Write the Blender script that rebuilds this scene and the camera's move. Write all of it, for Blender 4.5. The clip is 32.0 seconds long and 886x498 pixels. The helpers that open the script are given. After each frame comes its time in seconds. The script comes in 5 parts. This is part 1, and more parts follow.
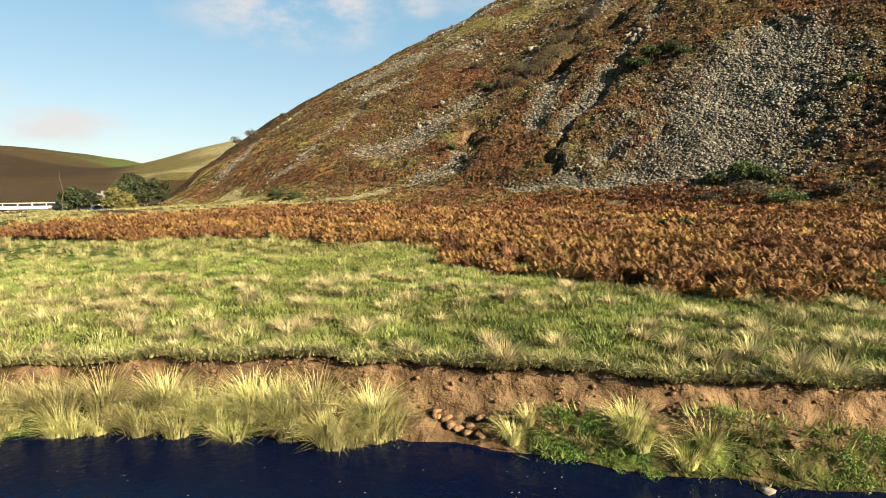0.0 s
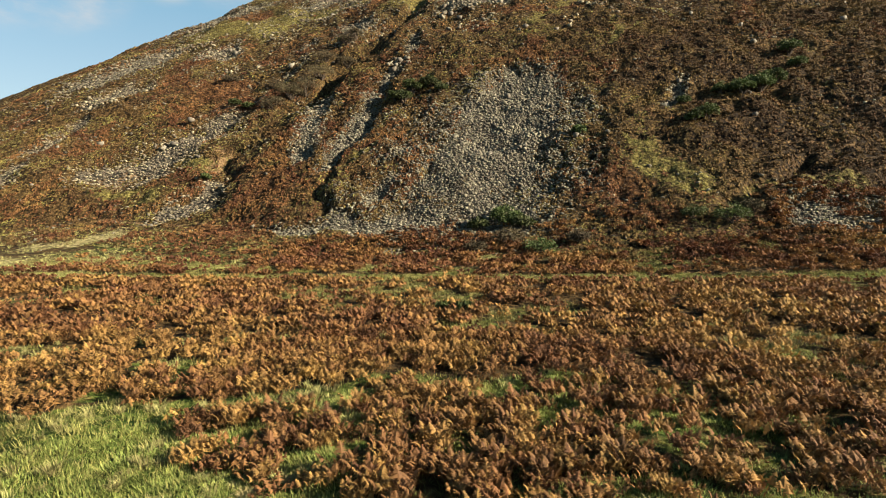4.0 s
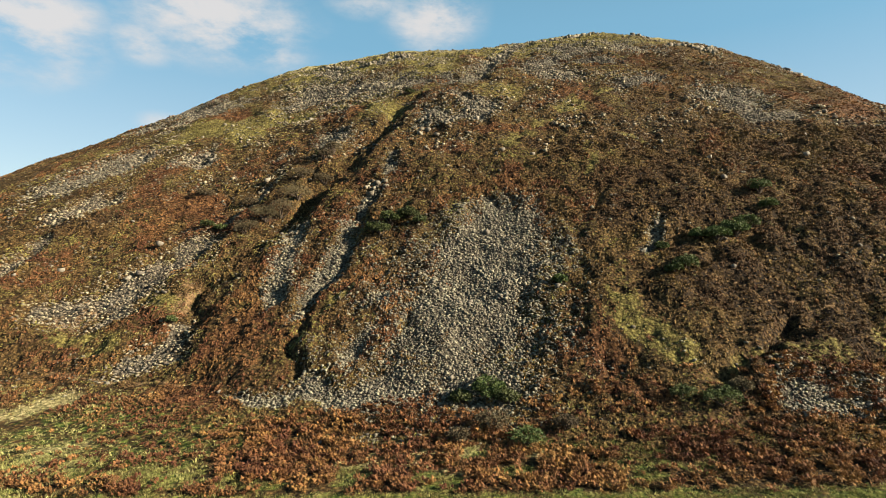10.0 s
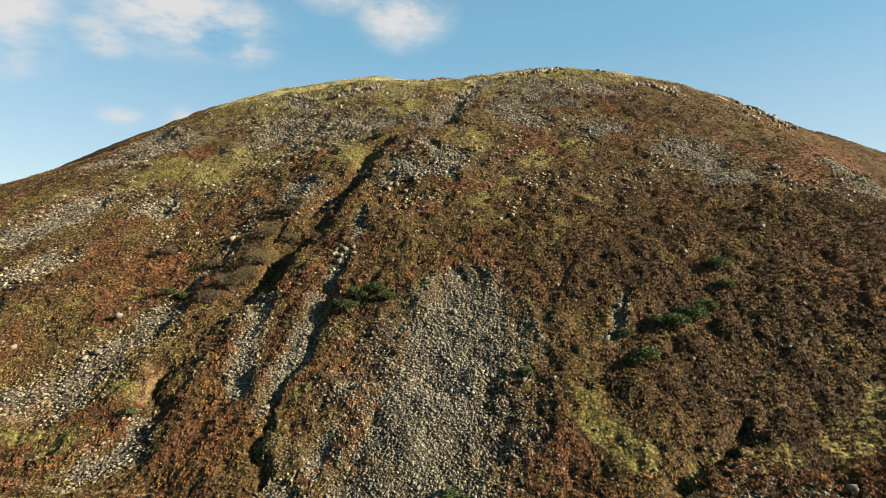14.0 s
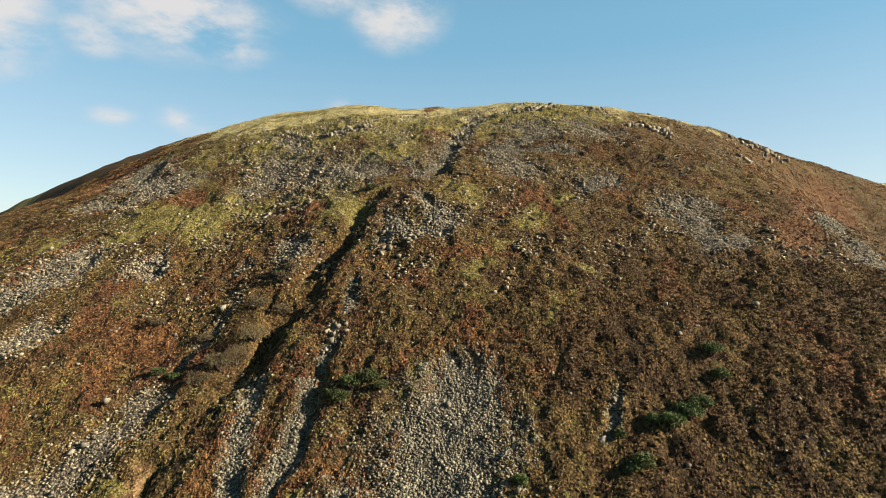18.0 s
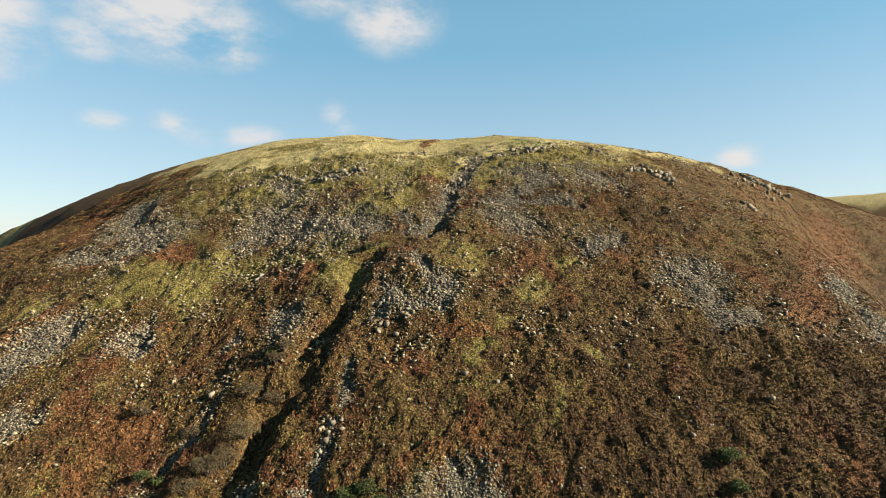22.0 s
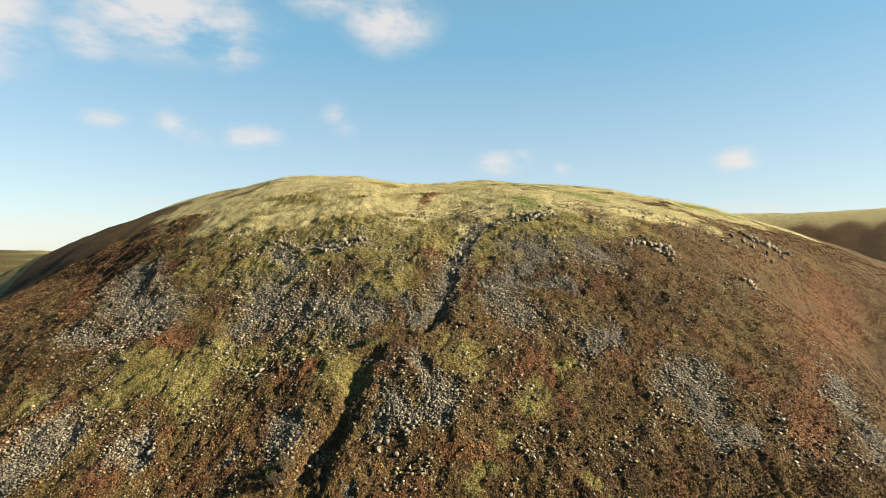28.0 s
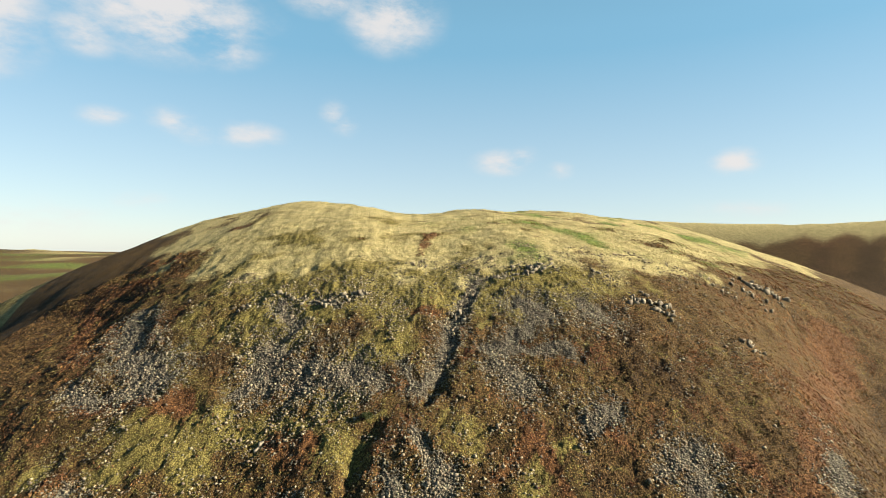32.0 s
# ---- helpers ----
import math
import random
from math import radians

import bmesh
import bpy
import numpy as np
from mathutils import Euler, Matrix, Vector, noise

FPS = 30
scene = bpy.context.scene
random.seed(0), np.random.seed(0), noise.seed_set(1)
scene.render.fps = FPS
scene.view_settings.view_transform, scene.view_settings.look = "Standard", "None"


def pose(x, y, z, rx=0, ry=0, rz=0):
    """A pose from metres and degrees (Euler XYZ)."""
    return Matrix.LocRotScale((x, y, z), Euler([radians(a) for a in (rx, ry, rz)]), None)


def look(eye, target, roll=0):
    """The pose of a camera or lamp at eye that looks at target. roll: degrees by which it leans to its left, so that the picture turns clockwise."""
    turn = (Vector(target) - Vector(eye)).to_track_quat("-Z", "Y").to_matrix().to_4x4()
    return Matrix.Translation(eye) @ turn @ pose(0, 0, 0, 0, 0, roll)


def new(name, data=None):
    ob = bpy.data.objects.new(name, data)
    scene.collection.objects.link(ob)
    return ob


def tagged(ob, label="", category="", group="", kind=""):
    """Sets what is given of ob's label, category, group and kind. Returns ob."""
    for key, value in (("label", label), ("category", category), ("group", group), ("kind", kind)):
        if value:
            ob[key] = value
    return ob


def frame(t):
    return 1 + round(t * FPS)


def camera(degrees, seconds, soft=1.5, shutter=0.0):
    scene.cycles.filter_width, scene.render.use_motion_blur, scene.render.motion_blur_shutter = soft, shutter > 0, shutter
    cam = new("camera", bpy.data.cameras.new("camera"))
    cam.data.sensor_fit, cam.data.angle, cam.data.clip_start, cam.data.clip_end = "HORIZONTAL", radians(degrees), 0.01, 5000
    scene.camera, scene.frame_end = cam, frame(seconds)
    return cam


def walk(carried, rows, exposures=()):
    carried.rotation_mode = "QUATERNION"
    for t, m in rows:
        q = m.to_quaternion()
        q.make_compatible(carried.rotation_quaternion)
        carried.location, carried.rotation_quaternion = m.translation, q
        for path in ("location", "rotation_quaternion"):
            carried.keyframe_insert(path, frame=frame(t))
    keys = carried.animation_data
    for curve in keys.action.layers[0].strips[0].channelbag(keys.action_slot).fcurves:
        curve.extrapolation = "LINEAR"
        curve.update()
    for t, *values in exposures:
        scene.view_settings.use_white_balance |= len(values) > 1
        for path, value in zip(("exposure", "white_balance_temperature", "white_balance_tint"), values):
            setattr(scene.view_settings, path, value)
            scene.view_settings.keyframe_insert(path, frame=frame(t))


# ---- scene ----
cam = camera(78.8, 32.0, soft=0.7)
# seconds, place in metres, pitch up, lean and turn to the left in degrees
PATH = [
    (0, 1.93, 0.00, 5.11, -6.55, 0.22, 25.83),
    (0.5, 1.92, 0.06, 5.64, -6.56, 0.25, 21.40),
    (1, 1.85, 0.10, 6.17, -6.49, 0.18, 18.57),
    (1.5, 1.68, 0.26, 6.72, -6.40, 0.10, 15.29),
    (2, 1.40, 0.69, 7.35, -6.39, 0.02, 12.24),
    (2.5, 1.09, 1.40, 8.05, -6.42, -0.01, 9.31),
    (3, 0.87, 2.35, 8.77, -6.46, -0.02, 5.07),
    (3.5, 0.77, 3.53, 9.45, -6.34, -0.11, 2.96),
    (5.5, 0.25, 8.45, 13.31, -6.36, -0.17, 0.92),
    (6, 0.23, 8.66, 14.28, -6.30, -0.13, 0.88),
    (6.5, 0.18, 8.74, 15.38, -5.79, -0.10, 0.80),
    (7, 0.12, 8.72, 16.49, -4.49, -0.06, 0.72),
    (7.5, 0.03, 8.65, 17.62, -2.29, -0.09, 0.34),
    (8, -0.04, 8.59, 18.74, -0.36, -0.11, 0.06),
    (8.5, -0.03, 8.56, 19.74, -0.17, -0.11, 0.10),
    (9, -0.01, 8.50, 20.73, -0.11, -0.11, -0.00),
    (9.5, -0.04, 8.41, 21.87, -0.07, -0.08, -0.31),
    (10, -0.09, 8.30, 23.13, -0.10, -0.04, -0.80),
    (10.5, -0.11, 8.21, 24.54, -0.17, 0.08, -1.29),
    (11, -0.05, 8.13, 26.06, -0.21, 0.14, -1.84),
    (11.5, 0.09, 8.05, 27.62, -0.18, 0.07, -2.63),
    (12, 0.24, 7.99, 29.22, -0.17, -0.10, -3.12),
    (12.5, 0.34, 7.98, 30.90, -0.12, -0.15, -3.47),
    (13, 0.38, 8.03, 32.76, -0.12, -0.09, -3.70),
    (13.5, 0.35, 8.10, 34.75, -0.19, -0.03, -3.88),
    (14, 0.27, 8.12, 36.69, -0.20, 0.05, -3.99),
    (14.5, 0.13, 8.11, 38.52, -0.20, 0.10, -4.10),
    (16.5, 0.09, 8.06, 45.76, -0.12, 0.02, -4.48),
    (17, 0.08, 8.29, 47.78, -0.14, 0.03, -4.57),
    (17.5, 0.12, 8.62, 49.77, -0.11, 0.07, -4.62),
    (18, 0.26, 9.21, 51.75, -0.10, 0.04, -4.70),
    (18.5, 0.40, 10.07, 53.68, -0.13, -0.01, -4.71),
    (19, 0.43, 11.10, 55.59, -0.06, -0.01, -4.84),
    (19.5, 0.37, 12.14, 57.52, 0.01, -0.02, -4.95),
    (20, 0.21, 13.06, 59.52, 0.15, -0.07, -5.08),
    (20.5, 0.02, 13.74, 61.69, 0.26, -0.08, -5.19),
    (21, -0.12, 14.08, 64.04, 0.23, -0.10, -5.20),
    (21.5, -0.24, 14.34, 66.36, 0.16, -0.14, -5.24),
    (22, -0.33, 14.70, 68.45, 0.21, -0.13, -5.26),
    (22.5, -0.36, 14.97, 70.42, 0.22, -0.17, -5.27),
    (23, -0.35, 15.08, 72.40, 0.20, -0.19, -5.26),
    (23.5, -0.34, 15.18, 74.36, 0.20, -0.22, -5.27),
    (24, -0.34, 15.26, 76.30, 0.19, -0.25, -5.29),
    (24.5, -0.32, 15.27, 78.26, 0.22, -0.26, -5.29),
    (25, -0.28, 15.25, 80.35, 0.18, -0.30, -5.28),
    (25.5, -0.20, 15.21, 82.56, 0.10, -0.28, -5.26),
    (27.5, -0.40, 14.58, 92.71, 0.23, -0.01, -5.31),
    (28, -0.55, 14.61, 95.15, 0.27, 0.05, -5.33),
    (28.5, -0.72, 14.68, 97.57, 0.32, 0.14, -5.42),
    (29, -0.88, 14.68, 99.95, 0.38, 0.20, -5.44),
    (29.5, -0.96, 14.61, 102.41, 0.43, 0.30, -5.47),
    (30, -0.97, 14.54, 105.09, 0.43, 0.28, -5.45),
    (30.5, -0.96, 14.48, 107.93, 0.36, 0.29, -5.42),
    (31, -1.02, 14.45, 110.75, 0.32, 0.33, -5.43),
    (31.5, -1.14, 14.51, 113.54, 0.28, 0.40, -5.45),
    (32, -1.29, 14.69, 116.40, 0.21, 0.45, -5.48),
]
walk(cam, [(t, look((x, y, z), (x - math.sin(radians(turn)) * math.cos(radians(tilt)), y + math.cos(radians(turn)) * math.cos(radians(tilt)), z + math.sin(radians(tilt))), lean)) for t, x, y, z, tilt, lean, turn in PATH], exposures=[(0, 2.38), (4, 2.30), (6, 2.27), (9, 2.34), (16, 2.38), (32, 2.46)])
# -- world --
SUN_AZ, SUN_EL = 105.0, 24.0   # degrees clockwise from +y, and above the ground
world = bpy.data.worlds.new("sky")
scene.world = world
world.use_nodes = True
wn, wl = world.node_tree.nodes, world.node_tree.links


def wmath(op, a, b=None, c=None):
    n = wn.new("ShaderNodeMath")
    n.operation = op
    for k, v in enumerate((a, b, c)):
        if v is None:
            continue
        if isinstance(v, (int, float)):
            n.inputs[k].default_value = v
        else:
            wl.new(v, n.inputs[k])
    return n.outputs[0]


sky = wn.new("ShaderNodeTexSky")
sky.sky_type, sky.sun_disc = "NISHITA", False
sky.sun_elevation, sky.sun_rotation = radians(SUN_EL), radians(SUN_AZ)
sky.air_density, sky.dust_density, sky.ozone_density = 1.0, 0.35, 1.6
way = wn.new("ShaderNodeTexCoord").outputs["Generated"]
split = wn.new("ShaderNodeSeparateXYZ")
wl.new(way, split.inputs[0])
azimuth = wmath("MULTIPLY", wmath("ARCTAN2", split.outputs[0], split.outputs[1]), 57.2958)
height = wmath("MULTIPLY", wmath("ARCSINE", split.outputs[2]), 57.2958)
# clouds: azimuth, height above the horizon, half width, half height (degrees), thickness
CLOUDS = [(-21.5, 21.1, 7.4, 2.7, 1.1), (-17.3, 19.3, 3.4, 1.5, 0.9), (-24.8, 22.0, 4.4, 2.6, 1.0), (-0.2, 23.4, 4.3, 2.4, 1.05), (-7.3, 24.3, 3.4, 1.1, 0.8), (-36.2, 18.4, 4.6, 3.4, 1.0), (-26.7, 11.7, 1.9, 0.7, 0.75), (-21.1, 11.9, 2.1, 1.0, 0.75), (-19.1, 11.1, 1.8, 0.8, 0.7),
          (-14.6, 11.2, 3.0, 1.0, 0.75), (-6.1, 13.9, 1.3, 1.1, 0.7), (-4.9, 12.8, 1.3, 0.9, 0.7), (34.0, 8.5, 1.9, 0.9, 0.95)]
CLOUDS += [(11.8, 9.3, 2.7, 1.0, 0.95), (13.8, 9.8, 1.5, 0.8, 0.9), (17.6, 8.4, 1.3, 0.7, 0.6), (-23.6, 4.4, 2.3, 0.7, 0.55), (-42, 16.6, 8, 2.4, 0.95), (-28.4, 18.4, 2.6, 1.4, 0.8), (-61.5, 5.2, 5.0, 1.3, 0.9), (-70, 6, 7, 2.4, 0.8), (60, 12, 9, 3, 0.8), (110, 26, 10, 4, 0.7), (170, 18, 14, 4, 0.8), (-120, 20, 12, 5, 0.8), (-34, 2.2, 9, 1.6, 0.45), (35, 4.2, 6, 0.8, 0.4)]
puff = wn.new("ShaderNodeTexNoise")
puff.inputs["Scale"].default_value, puff.inputs["Detail"].default_value, puff.inputs["Roughness"].default_value = 9.0, 6.0, 0.6
stretch = wn.new("ShaderNodeVectorMath")
stretch.operation = "MULTIPLY"
stretch.inputs[1].default_value = (1.0, 1.0, 2.2)
wl.new(way, stretch.inputs[0])
wl.new(stretch.outputs[0], puff.inputs["Vector"])
cover = None
for a, e, w, h, thick in CLOUDS:
    dx = wmath("MULTIPLY", wmath("SUBTRACT", azimuth, a), 0.87 / w)
    dy = wmath("MULTIPLY", wmath("SUBTRACT", height, e), 0.74 / h)
    r = wmath("SQRT", wmath("ADD", wmath("MULTIPLY", dx, dx), wmath("MULTIPLY", dy, dy)))
    m = wmath("MULTIPLY", wmath("MAXIMUM", wmath("SUBTRACT", 1.45, r), 0.0), thick)
    cover = m if cover is None else wmath("MAXIMUM", cover, m)
soft = wmath("MULTIPLY", cover, wmath("MULTIPLY_ADD", puff.outputs[0], 2.6, -0.75))
ramp = wn.new("ShaderNodeMapRange")
ramp.interpolation_type = "SMOOTHSTEP"
ramp.inputs[1].default_value, ramp.inputs[2].default_value, ramp.inputs[4].default_value = 0.04, 0.95, 0.85
wl.new(soft, ramp.inputs[0])
tint = wn.new("ShaderNodeMix")
tint.data_type, tint.blend_type = "RGBA", "MULTIPLY"
tint.inputs[0].default_value = 1.0
tint.inputs[7].default_value = (1.75, 1.82, 1.69, 1)
wl.new(sky.outputs[0], tint.inputs[6])
haze = wn.new("ShaderNodeMix")   # thin high haze evens the blue out
haze.data_type = "RGBA"
haze.inputs[0].default_value = 0.65
low = wn.new("ShaderNodeMix")
low.data_type = "RGBA"
low.inputs[6].default_value, low.inputs[7].default_value = (6.9, 7.7, 8.4, 1), (2.3, 5.4, 7.5, 1)
rise = wn.new("ShaderNodeMapRange")
rise.inputs[2].default_value = 20.0
wl.new(height, rise.inputs[0])
wl.new(rise.outputs[0], low.inputs[0])
wl.new(low.outputs[2], haze.inputs[7])
wl.new(tint.outputs[2], haze.inputs[6])
clouds = wn.new("ShaderNodeMix")
clouds.data_type = "RGBA"
clouds.inputs[7].default_value = (8.6, 8.1, 7.8, 1)
dim = wn.new("ShaderNodeMapRange")   # a clear sky is deeper towards the zenith
dim.inputs[1].default_value, dim.inputs[2].default_value, dim.inputs[3].default_value, dim.inputs[4].default_value = 22.0, 65.0, 1.0, 0.4
wl.new(height, dim.inputs[0])
deep = wn.new("ShaderNodeVectorMath")
deep.operation = "SCALE"
wl.new(haze.outputs[2], deep.inputs[0])
wl.new(dim.outputs[0], deep.inputs["Scale"])
wl.new(ramp.outputs[0], clouds.inputs[0])
wl.new(deep.outputs[0], clouds.inputs[6])
wl.new(clouds.outputs[2], wn["Background"].inputs[0])
wn["Background"].inputs[1].default_value = 0.0185
sun = new("sun", bpy.data.lights.new("sun", "SUN"))
sun.data.energy, sun.data.angle, sun.data.color = 5.0, radians(0.53), (1.0, 0.81, 0.58)
sun.matrix_world = look((0, 0, 0), (-math.sin(radians(SUN_AZ)) * math.cos(radians(SUN_EL)), -math.cos(radians(SUN_AZ)) * math.cos(radians(SUN_EL)), -math.sin(radians(SUN_EL))))


# -- materials --
def material(name, dark, light, scale=4.0, rough=0.85, bump=0.0, bump_scale=None, vary=0.0, tone="", leaf=0.0, grain=6.0, metal=0.0):
    """Two colours mixed by a coarse and a fine noise. vary: how far each object, or each clump by its tone, differs."""
    m = bpy.data.materials.new(name)
    m.use_nodes = True
    n, l = m.node_tree.nodes, m.node_tree.links
    b = n["Principled BSDF"]
    pos = n.new("ShaderNodeNewGeometry").outputs["Position"]
    noises = []
    for s, d in ((scale, 4.0), (scale * grain, 6.0)):
        t = n.new("ShaderNodeTexNoise")
        t.inputs["Scale"].default_value, t.inputs["Detail"].default_value = s, d
        l.new(pos, t.inputs["Vector"])
        noises.append(t.outputs[0])
    add = n.new("ShaderNodeMath")
    add.operation = "MULTIPLY_ADD"
    l.new(noises[0], add.inputs[0])
    add.inputs[1].default_value = 0.55
    half = n.new("ShaderNodeMath")
    half.operation = "MULTIPLY"
    l.new(noises[1], half.inputs[0])
    half.inputs[1].default_value = 0.45
    l.new(half.outputs[0], add.inputs[2])
    r = n.new("ShaderNodeValToRGB")
    r.color_ramp.elements[0].position, r.color_ramp.elements[0].color = 0.36, (*dark, 1)
    r.color_ramp.elements[1].position, r.color_ramp.elements[1].color = 0.64, (*light, 1)
    l.new(add.outputs[0], r.inputs[0])
    out = r.outputs[0]
    if vary:
        if tone:
            a = n.new("ShaderNodeAttribute")
            a.attribute_name = tone
            v = a.outputs["Fac"]
        else:
            v = n.new("ShaderNodeObjectInfo").outputs["Random"]
        mr = n.new("ShaderNodeMapRange")
        mr.inputs[3].default_value, mr.inputs[4].default_value = 1 - vary, 1 + vary
        l.new(v, mr.inputs[0])
        hs = n.new("ShaderNodeHueSaturation")
        mh = n.new("ShaderNodeMapRange")
        mh.inputs[3].default_value, mh.inputs[4].default_value = 0.5 - 0.03 * vary, 0.5 + 0.06 * vary
        l.new(v, mh.inputs[0])
        l.new(mh.outputs[0], hs.inputs["Hue"])
        l.new(mr.outputs[0], hs.inputs["Value"])
        l.new(out, hs.inputs["Color"])
        out = hs.outputs[0]
    l.new(out, b.inputs["Base Color"])
    b.inputs["Roughness"].default_value, b.inputs["Metallic"].default_value = rough, metal
    b.inputs["Specular IOR Level"].default_value = 0.25
    if bump:
        t = n.new("ShaderNodeTexNoise")
        t.inputs["Scale"].default_value, t.inputs["Detail"].default_value = bump_scale or scale * 8, 5.0
        l.new(pos, t.inputs["Vector"])
        bp = n.new("ShaderNodeBump")
        bp.inputs["Strength"].default_value, bp.inputs["Distance"].default_value = bump, 0.05
        l.new(t.outputs[0], bp.inputs["Height"])
        l.new(bp.outputs[0], b.inputs["Normal"])
    if leaf:
        tr = n.new("ShaderNodeBsdfTranslucent")
        l.new(out, tr.inputs[0])
        mix = n.new("ShaderNodeMixShader")
        mix.inputs[0].default_value = leaf
        l.new(b.outputs[0], mix.inputs[1])
        l.new(tr.outputs[0], mix.inputs[2])
        l.new(mix.outputs[0], n["Material Output"].inputs[0])
    return m


def ground_material():
    m = bpy.data.materials.new("ground_cover")
    m.use_nodes = True
    n, l = m.node_tree.nodes, m.node_tree.links
    b = n["Principled BSDF"]
    pos = n.new("ShaderNodeNewGeometry").outputs["Position"]

    def tex(scale, detail=5.0, rough=0.55):
        t = n.new("ShaderNodeTexNoise")
        t.inputs["Scale"].default_value, t.inputs["Detail"].default_value, t.inputs["Roughness"].default_value = scale, detail, rough
        l.new(pos, t.inputs["Vector"])
        return t.outputs[0]

    def ramp(fac, *stops):
        r = n.new("ShaderNodeValToRGB")
        while len(r.color_ramp.elements) < len(stops):
            r.color_ramp.elements.new(0.5)
        for e, (p, c) in zip(r.color_ramp.elements, stops):
            e.position, e.color = p, (*c, 1)
        l.new(fac, r.inputs[0])
        return r.outputs[0]

    fine, mid, broad, ragged = tex(5.0, 6.0, 0.65), tex(1.1), tex(0.16), tex(0.9, 6.0, 0.7)
    two = n.new("ShaderNodeMix")
    two.inputs[0].default_value = 0.5
    l.new(fine, two.inputs[2])
    l.new(mid, two.inputs[3])
    # clump pattern: peat clefts, coloured extra dark for the shade between tufts
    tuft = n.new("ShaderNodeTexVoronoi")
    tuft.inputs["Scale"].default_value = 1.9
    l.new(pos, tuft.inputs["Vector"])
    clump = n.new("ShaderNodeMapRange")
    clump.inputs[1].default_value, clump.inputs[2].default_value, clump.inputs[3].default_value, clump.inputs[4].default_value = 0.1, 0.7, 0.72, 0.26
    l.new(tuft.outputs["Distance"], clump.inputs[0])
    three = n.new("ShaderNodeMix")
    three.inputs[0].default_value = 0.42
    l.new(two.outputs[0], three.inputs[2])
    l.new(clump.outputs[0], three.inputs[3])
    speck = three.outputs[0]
    # dark ends of these ramps include shade in gaps of plants and stones
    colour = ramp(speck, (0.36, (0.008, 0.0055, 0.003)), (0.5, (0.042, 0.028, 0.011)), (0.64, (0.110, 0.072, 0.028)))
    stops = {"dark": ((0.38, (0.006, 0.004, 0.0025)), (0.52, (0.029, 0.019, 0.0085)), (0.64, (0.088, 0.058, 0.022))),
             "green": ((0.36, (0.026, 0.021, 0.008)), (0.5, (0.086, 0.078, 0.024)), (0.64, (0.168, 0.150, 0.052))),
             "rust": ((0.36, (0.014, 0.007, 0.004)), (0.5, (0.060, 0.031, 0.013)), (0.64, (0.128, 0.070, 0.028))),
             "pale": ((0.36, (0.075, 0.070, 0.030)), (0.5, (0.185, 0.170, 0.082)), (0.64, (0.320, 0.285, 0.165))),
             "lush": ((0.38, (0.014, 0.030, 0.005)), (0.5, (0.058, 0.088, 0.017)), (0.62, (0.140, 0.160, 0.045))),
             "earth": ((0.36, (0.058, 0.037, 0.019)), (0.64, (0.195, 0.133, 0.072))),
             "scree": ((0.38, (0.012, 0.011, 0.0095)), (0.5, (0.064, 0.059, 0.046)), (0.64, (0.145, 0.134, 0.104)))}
    for name, k in (("dark", 1), ("green", 1), ("rust", 1), ("pale", 1), ("lush", 1), ("earth", 1), ("scree", 1)):
        a = n.new("ShaderNodeAttribute")
        a.attribute_name = "cover_" + name
        add = n.new("ShaderNodeMath")
        add.operation = "MULTIPLY_ADD"
        l.new(ragged, add.inputs[0])
        add.inputs[1].default_value = 1.5
        l.new(a.outputs["Fac"], add.inputs[2])
        f = n.new("ShaderNodeMapRange")
        f.interpolation_type = "SMOOTHSTEP"
        f.inputs[1].default_value, f.inputs[2].default_value = 1.05, 1.45
        l.new(add.outputs[0], f.inputs[0])
        mx = n.new("ShaderNodeMix")
        mx.data_type = "RGBA"
        l.new(f.outputs[0], mx.inputs[0])
        l.new(colour, mx.inputs[6])
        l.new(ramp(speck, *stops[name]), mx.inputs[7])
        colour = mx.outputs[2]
    tone = n.new("ShaderNodeMapRange")
    tone.inputs[1].default_value, tone.inputs[2].default_value, tone.inputs[3].default_value, tone.inputs[4].default_value = 0.3, 0.7, 0.72, 1.25
    l.new(broad, tone.inputs[0])
    hs = n.new("ShaderNodeHueSaturation")
    l.new(tone.outputs[0], hs.inputs["Value"])
    l.new(colour, hs.inputs["Color"])
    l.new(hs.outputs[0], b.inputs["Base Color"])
    b.inputs["Roughness"].default_value, b.inputs["Specular IOR Level"].default_value = 0.95, 0.1
    bp = n.new("ShaderNodeBump")
    bp.inputs["Strength"].default_value, bp.inputs["Distance"].default_value = 1.0, 0.8
    l.new(speck, bp.inputs["Height"])
    l.new(bp.outputs[0], b.inputs["Normal"])
    return m


